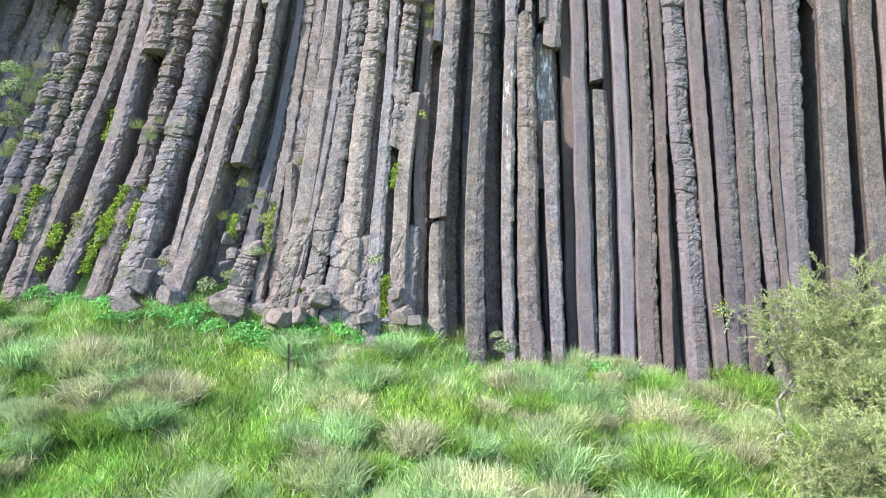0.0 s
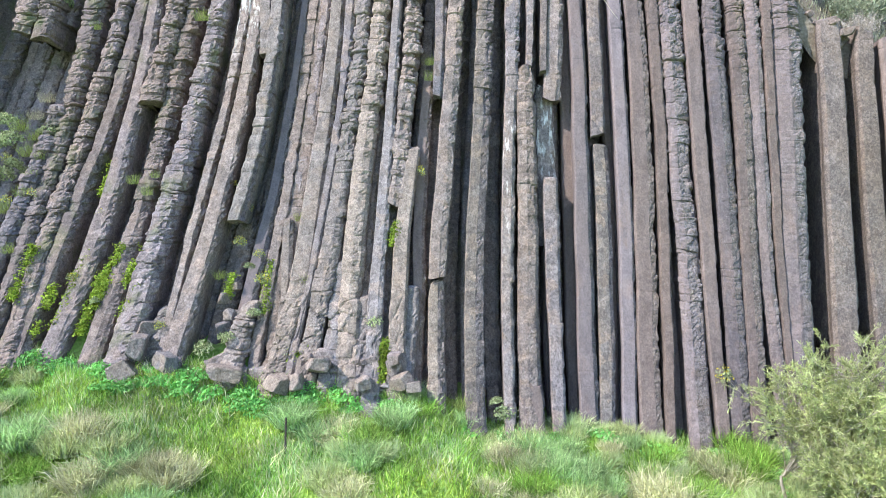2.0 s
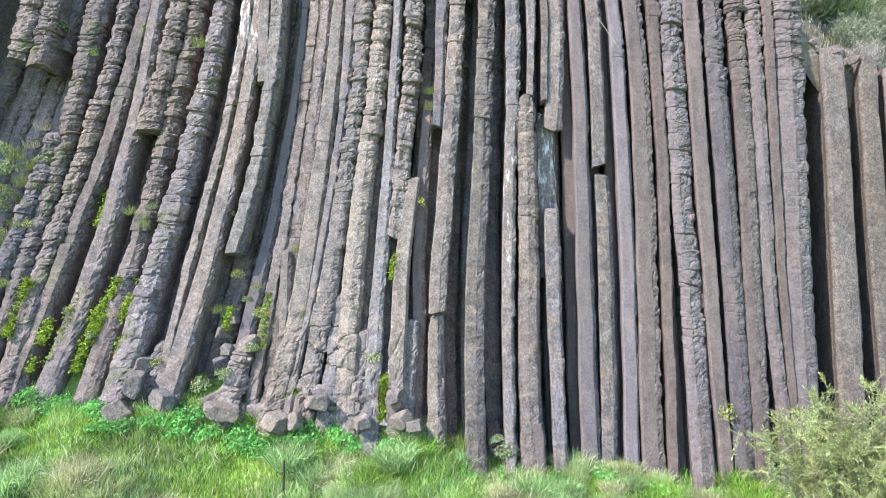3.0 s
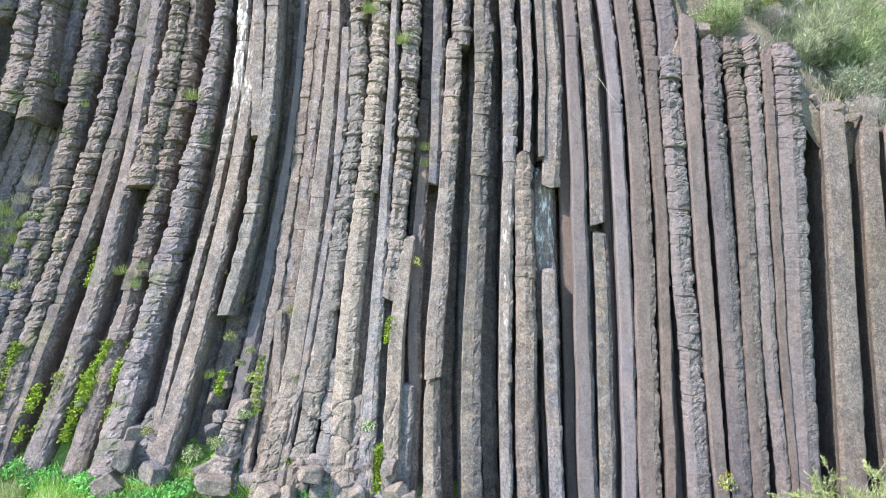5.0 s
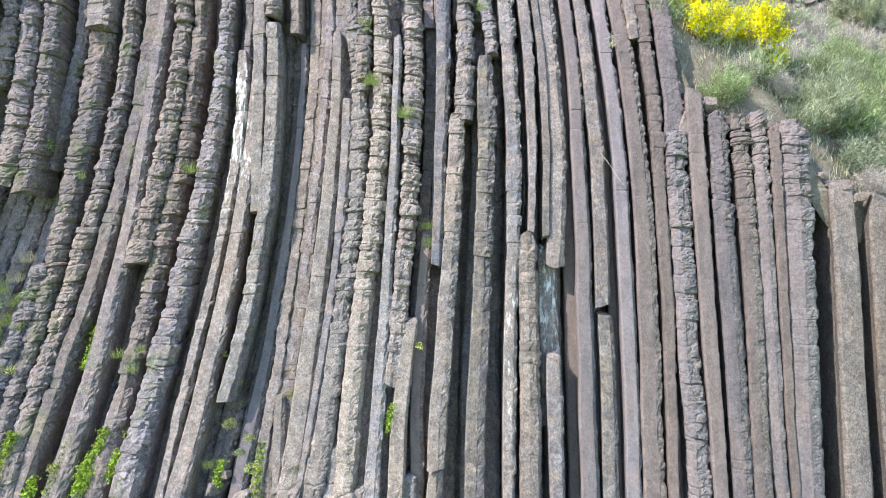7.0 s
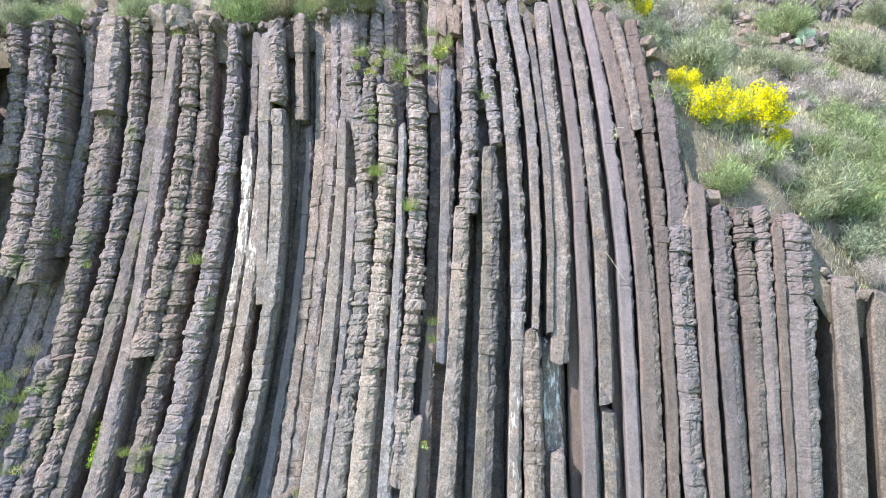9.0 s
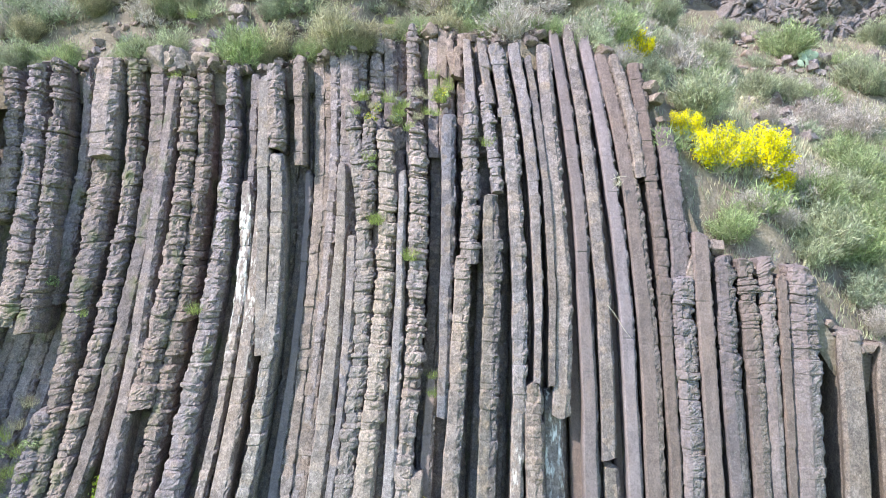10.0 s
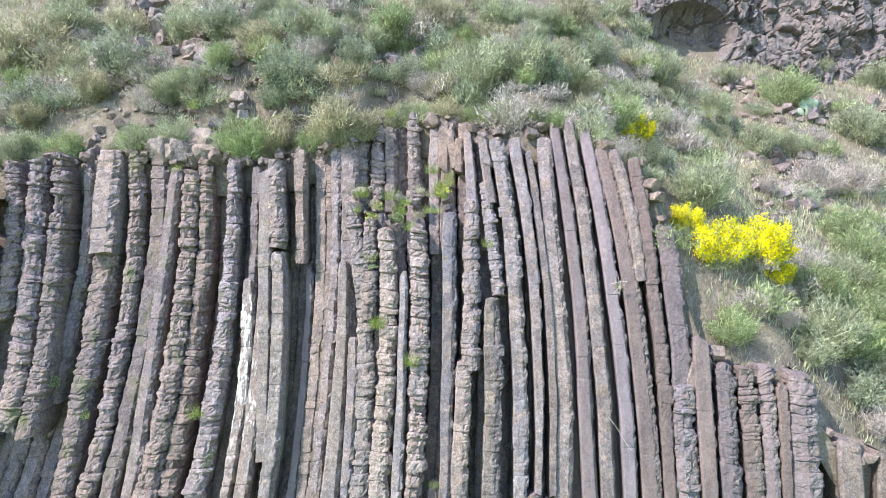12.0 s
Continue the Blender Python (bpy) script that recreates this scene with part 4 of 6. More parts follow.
shrub(-17.3, 25.2, 1.42, "grey")
shrub(-2.3, 27.8, 1.71, "green")
shrub(-5.6, 26.4, 1.50, "light")
shrub(-3.8, 25.7, 1.21, "grey")
shrub(0.0, 26.3, 1.37, "green")
shrub(6.5, 30.9, 1.76, "olive")
shrub(7.4, 28.8, 1.23, "grey")
shrub(-17.7, 28.8, 1.63, "light")
shrub(-8.1, 26.1, 1.23, "olive")
shrub(-11.5, 27.0, 1.53, "light")
shrub(29.3, 40.9, 2.35, "light")
shrub(14.7, 24.6, 1.27, "dry")
shrub(19.9, 27.5, 1.56, "green")
shrub(-1.6, 26.0, 1.11, "grey")
shrub(13.2, 35.9, 1.71, "light")
shrub(25.5, 36.1, 2.07, "dry")
shrub(-12.2, 25.8, 0.97, "dry")
shrub(-19.7, 27.2, 1.54, "olive")
shrub(-14.6, 25.2, 1.07, "olive")
shrub(2.5, 28.2, 1.34, "light")
shrub(-0.2, 28.4, 1.48, "olive")
shrub(8.2, 25.4, 1.08, "yellow", 1.15)
shrub(9.0, 22.6, 0.85, "yellow", 1.15)
shrub(10.1, 22.3, 1.29, "yellow", 1.15)
shrub(12.0, 23.1, 1.52, "yellow", 1.15)
shrub(12.9, 23.1, 0.82, "yellow", 1.15)
shrub(10.8, 21.3, 0.90, "dry")
shrub(12.2, 21.7, 0.81, "dry")
shrub(17.0, 25.3, 1.43, "light")
shrub(23.2, 39.1, 1.50, "light")
shrub(18.3, 40.1, 1.73, "light")
shrub(8.6, 24.6, 0.93, "grey")
shrub(16.3, 29.8, 0.96, "dry")
shrub(35.1, 47.3, 1.82, "light")
shrub(22.0, 45.9, 1.32, "light")
shrub(4.5, 25.3, 1.08, "grey")
shrub(31.3, 48.4, 1.40, "light")
shrub(-0.7, 24.1, 0.68, "light")
shrub(-6.8, 23.7, 0.89, "olive")
shrub(-3.3, 23.6, 0.89, "olive")
shrub(-6.2, 26.0, 0.98, "grey")
shrub(13.0, 21.4, 1.00, "light")
shrub(-9.6, 26.4, 1.37, "grey")
shrub(-14.5, 27.7, 1.31, "olive")
shrub(14.9, 20.7, 0.97, "dry")
shrub(15.4, 22.6, 1.50, "green")
shrub(17.6, 25.0, 1.50, "green")
shrub(16.2, 22.2, 1.30, "light")
shrub(14.6, 23.6, 1.40, "green")
shrub(18.6, 26.8, 1.60, "green")
rng = np.random.default_rng(77)
for x, y, r in ((20.1, 37.5, 0.57), (19.7, 37.5, 0.57), (19.0, 30.9, 0.65), (15.7, 29.8, 0.39), (19.6, 37.2, 0.45), (18.9, 30.6, 0.66), (23.1, 38.0, 0.52), (17.5, 30.3, 0.68), (23.9, 38.8, 0.72), (20.8, 35.2, 0.41), (21.7, 38.4, 0.92), (21.6, 35.2, 0.48), (21.7, 35.0, 0.81), (21.8, 35.6, 0.55), (20.8, 35.8, 0.41), (14.5, 27.2, 0.25), (13.5, 27.0, 0.35), (20.1, 35.1, 0.50), (24.1, 38.1, 0.59), (14.8, 28.2, 0.37), (15.3, 28.2, 0.39), (15.9, 28.0, 0.29), (17.7, 34.6, 0.73), (21.9, 37.4, 0.53), (16.1, 30.8, 0.29), (16.9, 28.9, 0.69), (16.8, 28.5, 0.25), (13.8, 26.0, 0.55), (14.7, 26.8, 0.50), (22.7, 37.3, 0.44)):
    boulder(x, y, float(hill_z(x, y)) + 0.35 * r, r, "pale angular scree stone lying on the dry slope", "scree stones", rng)
for x, y, r in ((21.3, 37.9, 0.57), (23.3, 37.1, 0.33), (18.1, 35.4, 0.76), (20.0, 36.3, 0.37), (22.9, 36.4, 0.44), (19.0, 37.0, 0.42), (22.6, 38.2, 0.36), (21.1, 37.1, 0.92)):
    boulder(x, y, float(hill_z(x, y)) + 0.35 * r, r, "pale angular scree stone lying on the dry slope", "scree stones", rng)
for x, y, r in ((25.3, 42.9, 0.70), (27.0, 41.8, 0.54), (26.5, 43.1, 0.34), (28.4, 43.8, 0.77), (32.0, 44.0, 0.35), (26.8, 43.5, 0.43), (25.7, 42.1, 0.38), (24.2, 42.0, 0.58), (33.9, 44.6, 0.79), (29.6, 42.7, 0.68), (29.5, 44.5, 0.44), (31.5, 42.8, 0.77), (26.9, 42.5, 0.70), (29.4, 42.6, 0.57), (29.8, 43.0, 0.45), (31.9, 42.8, 0.36), (32.4, 42.9, 0.65), (24.2, 42.1, 0.38), (33.0, 43.8, 0.36), (25.5, 42.6, 0.59), (30.2, 42.5, 0.42), (23.9, 42.1, 0.32), (33.4, 45.3, 0.75), (30.7, 42.7, 0.59), (33.2, 45.0, 0.68), (26.5, 42.0, 0.68), (28.3, 43.1, 0.34), (24.5, 42.8, 0.56), (24.4, 45.2, 0.32), (23.0, 45.2, 0.40)):
    boulder(x, y, float(hill_z(x, y)) + 0.35 * r, r, "brown ledge stone in the upper slope", "ledge stones", rng)
for x, y, r in ((22.0, 45.2, 0.47), (22.4, 45.6, 0.37), (24.4, 45.6, 0.34), (23.2, 44.9, 0.30), (22.4, 45.5, 0.49), (23.6, 45.6, 0.48)):
    boulder(x, y, float(hill_z(x, y)) + 0.35 * r, r, "brown ledge stone in the upper slope", "ledge stones", rng)
for x, y, r in ((-9.7, 23.9, 1.13), (-10.8, 23.7, 1.11), (-10.3, 23.6, 0.87), (-9.5, 23.8, 0.87), (-10.2, 23.7, 1.00), (-9.3, 23.5, 0.81), (-10.5, 23.6, 0.98), (-13.7, 26.4, 0.88), (-14.7, 26.2, 0.98), (-13.3, 25.7, 1.06), (-13.7, 26.3, 0.96), (-13.2, 26.3, 1.20), (-14.5, 26.2, 1.14), (-14.0, 26.5, 0.91), (-9.3, 23.6, 0.71), (-11.2, 24.1, 0.48), (-9.3, 23.8, 0.83), (-10.4, 23.6, 0.57), (-9.9, 23.9, 0.60), (-9.0, 23.8, 0.72), (-10.6, 23.7, 0.42), (-11.3, 23.7, 0.79), (-9.2, 23.5, 0.84), (-10.9, 23.6, 0.64), (-9.8, 23.6, 0.76), (-8.9, 23.9, 0.72), (-9.6, 23.6, 0.69), (-9.2, 23.7, 0.84), (-10.3, 23.6, 0.82), (-9.5, 23.7, 0.51)):
    boulder(x, y, float(hill_z(x, y)) + 0.35 * r, r, "rough grey outcrop stone among the scrub", "outcrop stones", rng)
for x, y, r in ((-10.5, 23.6, 0.87), (-9.0, 23.6, 0.59), (-9.2, 23.7, 0.60), (-11.5, 24.0, 0.67), (-9.5, 23.5, 0.57), (-8.8, 23.5, 0.48), (-12.1, 25.8, 0.89), (-10.3, 26.0, 0.59), (-12.8, 27.3, 0.58), (-10.0, 25.5, 0.78), (-12.7, 27.3, 0.61), (-10.6, 26.9, 0.83), (-10.9, 26.2, 0.89), (-12.1, 26.6, 0.53), (-13.1, 27.9, 0.64), (-13.0, 27.8, 0.96), (-11.6, 25.8, 0.76), (-10.7, 26.0, 0.88), (-10.3, 25.8, 0.69), (-10.7, 25.9, 0.69), (-11.8, 27.2, 0.87), (-11.9, 27.5, 0.55), (-10.7, 26.7, 0.64), (-10.7, 25.6, 0.59), (-11.8, 26.7, 0.47), (-10.9, 27.3, 0.92), (-15.6, 30.1, 0.76), (-14.1, 29.5, 0.64), (-14.6, 29.2, 0.50), (-13.7, 28.6, 0.67)):
    boulder(x, y, float(hill_z(x, y)) + 0.35 * r, r, "rough grey outcrop stone among the scrub", "outcrop stones", rng)
for x, y, r in ((-13.5, 28.6, 0.56), (-13.7, 28.8, 0.64), (-15.4, 29.5, 0.77), (-15.0, 29.4, 0.76), (-14.8, 26.5, 0.64), (-14.8, 25.8, 0.63), (-14.7, 25.7, 0.62), (-14.6, 25.8, 0.72), (-13.9, 25.6, 0.63), (-14.3, 25.9, 0.58), (-14.0, 26.1, 0.42), (-14.3, 26.0, 0.59), (-8.6, 24.4, 0.35), (-9.2, 24.2, 0.51), (-8.4, 24.5, 0.54), (-8.2, 24.4, 0.30), (-8.2, 24.3, 0.45), (-14.8, 24.1, 0.30), (-14.0, 24.5, 0.39), (-12.6, 23.7, 0.48), (-14.3, 24.3, 0.44), (-14.9, 24.4, 0.53), (-12.9, 23.7, 0.36), (-13.1, 23.7, 0.46), (-14.1, 24.4, 0.30), (-12.6, 23.7, 0.36), (-13.1, 24.0, 0.44), (-1.3, 27.1, 0.47), (-2.2, 26.3, 0.27), (-2.3, 26.8, 0.57)):
    boulder(x, y, float(hill_z(x, y)) + 0.35 * r, r, "rough grey outcrop stone among the scrub", "outcrop stones", rng)
for x, y, r in ((-2.4, 25.6, 0.28), (-1.0, 27.5, 0.30), (-2.2, 25.3, 0.46), (-1.2, 26.7, 0.30), (-2.1, 26.5, 0.58), (-2.4, 26.8, 0.54), (-2.4, 25.2, 0.34)):
    boulder(x, y, float(hill_z(x, y)) + 0.35 * r, r, "rough grey outcrop stone among the scrub", "outcrop stones", rng)


# the blocky rock wall high on the slope, with a shallow cave
wx, wz = np.meshgrid(np.linspace(13.0, 62, 420), np.linspace(33.0, 52.0, 180))
base_y = 47.2 + 0.05 * (wx - 20) + 2.2 * np.exp(-((wx - 13.0) / 2.0) ** 2)
qx = wx + 0.5 * rumble(wx * 0.9, wz * 0.9, 0 * wx, 41)
qz = wz + 0.5 * rumble(wx * 0.8, wz * 0.8, 0 * wx, 42) + 0.08 * (wx - 20)
edge, block = cells(qx / 1.0, 0 * qx, qz / 1.5, 43)
fine_edge, fine_block = cells(qx / 0.55, 0 * qx, qz / 0.8, 47)
block = 0.5 * block + 0.12 * fine_block
wy = base_y - block + 0.25 * np.exp(-(edge / 0.06) ** 2) + 0.08 * np.exp(-(fine_edge / 0.1) ** 2) + 0.05 * (wz - 36) + 0.5 * rumble(wx * 0.3, wz * 0.35, 0 * wx, 44) + 0.15 * rumble(wx * 1.7, wz * 1.7, 0 * wx, 45) + 0.05 * rumble(wx * 4, wz * 4, 0 * wx, 48)
cave = np.clip(1.25 - ((wx - 20.3) / 3.3) ** 2 - ((wz - 39.0) / 2.4) ** 2, 0, 1)
wy = wy + 2.4 * np.sqrt(cave)
rock_wall = new("rock_wall", mesh_of("rock_wall", np.stack([wx, wy, wz], -1).reshape(-1, 3), [grid_faces(180, 420)], [M_WALL]))
tagged(rock_wall, "far wall of broken grey basalt blocks with a shallow cave", "rock wall", kind="structure")

# a small cluster of short columns that crops out of the slope
outcrop = tagged(new("column_outcrop"), "small outcrop of short grey columns among the scrub", "rock outcrop")
for i in range(15):
    gx, gy = 2.3 + 0.27 * i, 28.7 - 0.3 * math.sin(i * 0.3) + 0.12 * (i % 2)
    h = 0.75 + 0.3 * math.sin(i * 1.7)
    zs = np.linspace(-0.6, h, 26)
    a = np.arange(14) * 2 * np.pi / 14
    R = 0.19 * (1 + 0.10 * np.cos(6 * a))[None] * (1 + 0.10 * np.abs(np.sin(zs * 8 + i)))[:, None]
    vv = np.stack([gx + R * np.cos(a) + (0.1 + 0.02 * i) * zs[:, None], gy + R * np.sin(a) + 0.25 * zs[:, None], float(hill_z(gx, gy)) - 0.5 + zs[:, None] + 0 * R], -1)
    vv = vv + 0.03 * rumble(vv[..., 0] * 5, vv[..., 1] * 5, vv[..., 2] * 5, 46)[..., None]
    lid = np.arange(14)[None] + 25 * 14
    part("short_column", mesh_of("short_column", vv.reshape(-1, 3), [grid_faces(26, 14, True), np.stack([lid[0, :12], lid[0, 1:13], np.full(12, 25 * 14 + 13)], -1)], [M_ROUGH]), outcrop)
    outcrop.children[-1].data.polygons.foreach_set("material_index", np.zeros(len(outcrop.children[-1].data.polygons), np.int32))

# a prickly pear on the slope
cactus = tagged(new("cactus"), "pale green prickly pear cactus with flat round pads", "cactus")
cactus.location = (26.6, 42.6, float(hill_z(26.6, 42.6)) - 0.05)
rng = np.random.default_rng(12)
for i, (dx, dz, s, roll) in enumerate(((0, 0.35, 0.42, 5), (0.38, 0.85, 0.40, 28), (-0.35, 0.8, 0.36, -30), (0.1, 1.05, 0.36, -8), (0.62, 0.35, 0.34, 50), (-0.55, 0.3, 0.33, -50))):
    bm = bmesh.new()
    bmesh.ops.create_uvsphere(bm, u_segments=16, v_segments=10, radius=1)
    for p in bm.verts:
        p.co = Vector((p.co.x * s * (0.72 + 0.2 * p.co.z), p.co.y * 0.09, p.co.z * s))
    bm.transform(pose(dx, rng.uniform(-0.1, 0.1), dz, 0, roll, rng.uniform(-30, 30)))
    me = bpy.data.meshes.new("pad")
    bm.to_mesh(me)
    bm.free()
    me.materials.append(M_CACTUS)
    part("pad", me, cactus)


def blades(name, x, y, z, low, high, wide, lean, mat, label, seed, category="grass"):
    """A sheet of single blades rooted at the given places."""
    r = np.random.default_rng(seed)
    n = len(x)
    base = np.stack([x, y, z - 0.02], -1)
    size = r.uniform(low, high, n)
    a = r.uniform(0, 2 * np.pi, n)
    k = lean * r.uniform(0.1, 1, n)
    tip = base + np.stack([np.cos(a) * k * size, np.sin(a) * k * size, size], -1)
    v, q, t = strips(base, tip, wide * r.uniform(0.6, 1.3, n), r, 0.3)
    return tagged(new(name, mesh_of(name, v, [q, t], [mat])), label, category, kind="stuff")


def clumped(n, x0, x1, y0, y1, scale, cut, seed):
    """Places over a rectangle that gather in patches."""
    r = np.random.default_rng(seed)
    x, y = r.uniform(x0, x1, n), r.uniform(y0, y1, n)
    keep = rumble(x * scale, y * scale, 0 * x, seed) + r.uniform(-0.35, 0.35, n) > cut
    return x[keep], y[keep]


for seed, mat, label, cut in ((61, M_STRAW, "dry straw-coloured grass on the hillside", 0.12), (62, M_LIGHT, "pale green grass on the hillside", -0.05)):
    x, y = clumped(60000, -24, 17, 0.1, 8, 0.8, cut + 0.1, seed)
    y = y + rim(x)[0]
    blades("hill_grass", x, y, hill_z(x, y), 0.12, 0.38, 0.024, 0.7, mat, label, seed)
    x, y = clumped(60000, 11, 40, 20.5, 48, 0.5, cut, seed + 10)
    keep = y > rim(x)[0] + 0.3
    x, y = x[keep], y[keep]
    blades("hill_grass", x, y, hill_z(x, y), 0.18, 0.5, 0.035, 0.7, mat, label, seed + 20)


# smaller scrub that fills the slope between the larger shrubs: the near ones singly, the far ones as one growth of each kind
def scrub(kind, spots, seed):
    """Many small far bushes of one kind, joined."""
    r = np.random.default_rng(seed)
    base, tip, wide = [], [], []
    for x, y, size in spots:
        n = 1000
        a, d = r.uniform(0, 2 * np.pi, n), np.sqrt(r.uniform(0, 1, n))
        lump = 0.75 + 0.3 * np.sin(3 * a + x) * d
        c = np.stack([np.cos(a) * d * lump, np.sin(a) * d * lump, r.uniform(0.05, 1.0, n) * (1.05 - 0.6 * d ** 2) * lump], -1)
        way = r.normal(0, 0.6, (n, 3)) + np.array([0, 0, 0.8]) + c * np.array([0.9, 0.9, 0])
        way /= np.linalg.norm(way, axis=1, keepdims=True)
        c = c * size + np.array([x, y, float(hill_z(x, y)) - 0.1 * size])
        base.append(c)
        tip.append(c + way * size * r.uniform(0.1, 0.3, (n, 1)))
        wide.append(size * r.uniform(0.018, 0.035, n))
    v, q, t = strips(np.concatenate(base), np.concatenate(tip), np.concatenate(wide), r)
    tagged(new("scrub", mesh_of("scrub", v, [q, t], [SHRUB_LOOK[kind][0]])), "small " + SHRUB_LOOK[kind][1], "scrub", kind="stuff")


rng = np.random.default_rng(33)
laid = list(LAID)
kinds = ("light", "dry", "olive", "light", "dry", "green", "grey")
far_scrub = {k: [] for k in kinds}
for i in range(680):
    kind = kinds[rng.integers(7)]
    if i >= 620:
        x = rng.uniform(-18, 6)
        y = float(rim(x)[0]) + 0.6 + 4 * rng.uniform(0, 1)
        kind = ("dry", "grey", "olive")[i % 3]
    elif i < 34:
        x = rng.uniform(-17, 7)
        y = float(rim(x)[0]) + rng.uniform(0.05, 0.45)
        kind = ("light", "olive", "green")[i % 3]
    elif i < 340:
        x = rng.uniform(-20, 8)
        y = float(rim(x)[0]) + 0.3 + 9 * rng.uniform(0, 1) ** 1.4
    elif i < 470:
        x = rng.uniform(5, 18)
        y = rng.uniform(26, 46)
    else:
        x = rng.uniform(11, 34)
        y = rng.uniform(21.5, 46)
    if 340 <= i < 620 and (y < rim(x)[0] + 1.0 or abs(x / y - 0.5) > 0.4):
        continue
    if ((13 < x < 18.2 and 25.5 < y < 31.5) or (19 < x < 24.5 and 34.5 < y < 39)) and rng.uniform() < 0.85:
        continue
    if i < 34 and -11.7 < x < -8.9:
        continue
    if i >= 34 and min((x - a) ** 2 + (y - b) ** 2 for a, b in laid) < 0.25:
        continue
    size = rng.uniform(0.4, 1.15) * (1.0 if i < 340 else 1.25)
    if i < 170:
        shrub(round(x, 2), round(y, 2), size, kind)
    else:
        far_scrub[kind].append((x, y, size))
for i, kind in enumerate(sorted(far_scrub)):
    scrub(kind, far_scrub[kind], 120 + i)

# broken stones along the rim
RUBBLE = [stone_mesh(20 + i, M_ROUGH, 0.6 + 0.08 * i, 3) for i in range(5)]
rubble = [(np.array([p.co[:] for p in me.vertices]), np.array([p.vertices[:] for p in me.polygons])) for me in RUBBLE]


def rubble_strip(spots, label):
    """Many small stones, joined; spots: x, y, z, size."""
    verts, faces, n = [], [], 0
    for i, (x, y, z, size) in enumerate(spots):
        v, f = rubble[i % 5]
        m = np.array(Matrix.Rotation(i * 2.4, 3, "Z") @ Matrix.Rotation(math.sin(i * 1.7), 3, "X"))
        verts.append(v @ m.T * size + np.array([x, y, z]))
        faces.append(f + n)
        n += len(v)
    tagged(new("rubble", mesh_of("rubble", np.concatenate(verts), [np.concatenate(faces)], [M_ROUGH])), label, "rubble", kind="stuff")


spots = []
for i in range(330):
    x = rng.uniform(-18, 13.5)
    y, z = rim(x)
    spots.append((x, float(y) + rng.uniform(-0.5, 0.4), float(z) + rng.uniform(-0.35, 0.12), rng.uniform(0.1, 0.42) * rng.uniform(0.6, 1.2)))
rubble_strip(spots, "weathered basalt stones lying along the cliff's rim")

# loose stones and rock over the slope
spots = []
for i in range(900):
    if i < 560:
        x = rng.uniform(-19, 9)
        y = float(rim(x)[0]) + 0.4 + 8 * rng.uniform(0, 1) ** 1.3
        big = 0.34
    else:
        x, y = rng.uniform(11, 33), rng.uniform(22, 46)
        big = 0.42
        if y < rim(x)[0] + 1.0:
            continue
    patch = float(rumble(np.array(x * 0.5), np.array(y * 0.5), np.array(0.0), 77))
    if patch + rng.uniform(-0.3, 0.3) < 0.05:
        continue
    size = big * rng.uniform(0.25, 1.0) * (0.7 + 0.8 * max(patch, 0))
    spots.append((x, y, float(hill_z(x, y)) + 0.2 * size, size))
for i in range(150):
    x = rng.uniform(-14, -5)
    y = float(rim(x)[0]) + rng.uniform(0.2, 2.2)
    size = rng.uniform(0.1, 0.34)
    spots.append((x, y, float(hill_z(x, y)) + 0.2 * size, size))
rubble_strip(spots, "loose angular basalt stones scattered over the slope")


def moss(a, b):
    """A strip of bright moss and small herbs that fills the joint between two columns from a to b."""
    a, b = np.array(a), np.array(b)
    r = np.random.default_rng(int(abs(a[0] * 100 + b[2] * 37)))
    length = np.linalg.norm(b - a)
    n = int(800 * length)
    t = r.uniform(0, 1, n)
    keep = rumble(t * length * 1.6, 0 * t + a[0], 0 * t, 9) + r.uniform(-0.3, 0.4, n) > 0.08
    t = t[keep][:, None]
    c = a + (b - a) * t + np.array([0.1, 0.10, 0]) + r.normal(0, 1, (len(t), 3)) * np.array([0.075, 0.07, 0.05])
    w = r.uniform(0.015, 0.05, (len(t), 1))
    d1, d2 = r.normal(size=(2, len(t), 3))
    d1 /= np.linalg.norm(d1, axis=1, keepdims=True)
    d2 /= np.linalg.norm(d2, axis=1, keepdims=True)
    q = np.stack([c - d1 * w, c - d2 * w, c + d1 * w, c + d2 * w], 1).reshape(-1, 3)
    ob = new("moss_strip", mesh_of("moss_strip", q, [np.arange(len(q)).reshape(-1, 4)], [M_MOSS]))
    return tagged(ob, "strip of yellow-green moss and herbs in a joint of the cliff", "moss", "moss strips", kind="stuff")


PLANTS = {"tuft": ("grass_tuft", [tuft_mesh("foliage", 150, 1.7, 0.8, 0.024, 0.7, M_BANK, 300 + i, 0.2, 1.5) for i in range(3)], "green grass tuft growing from the cliff face"),
          "straw": ("grass_tuft", [tuft_mesh("foliage", 140, 1.6, 0.8, 0.022, 0.7, M_STRAW, 310 + i, 0.2, 1.5) for i in range(2)], "dry straw-coloured grass tuft on the cliff face"),
          "herb": ("herb_bush", [leaf_mesh("foliage", 420, 1.0, 0.13, M_GREEN, 320 + i, 0.8) for i in range(3)], "bushy green herb with broad leaves on the rock"),
          "flower": ("flowering_herb", [leaf_mesh("foliage", 130, 0.95, 0.15, M_GREEN, 330 + i, 1.1) for i in range(2)], "small herb with yellow flowers in a crack")}
PETALS = leaf_mesh("blossom", 90, 1.05, 0.085, M_YELLOW, 340, 1.1)


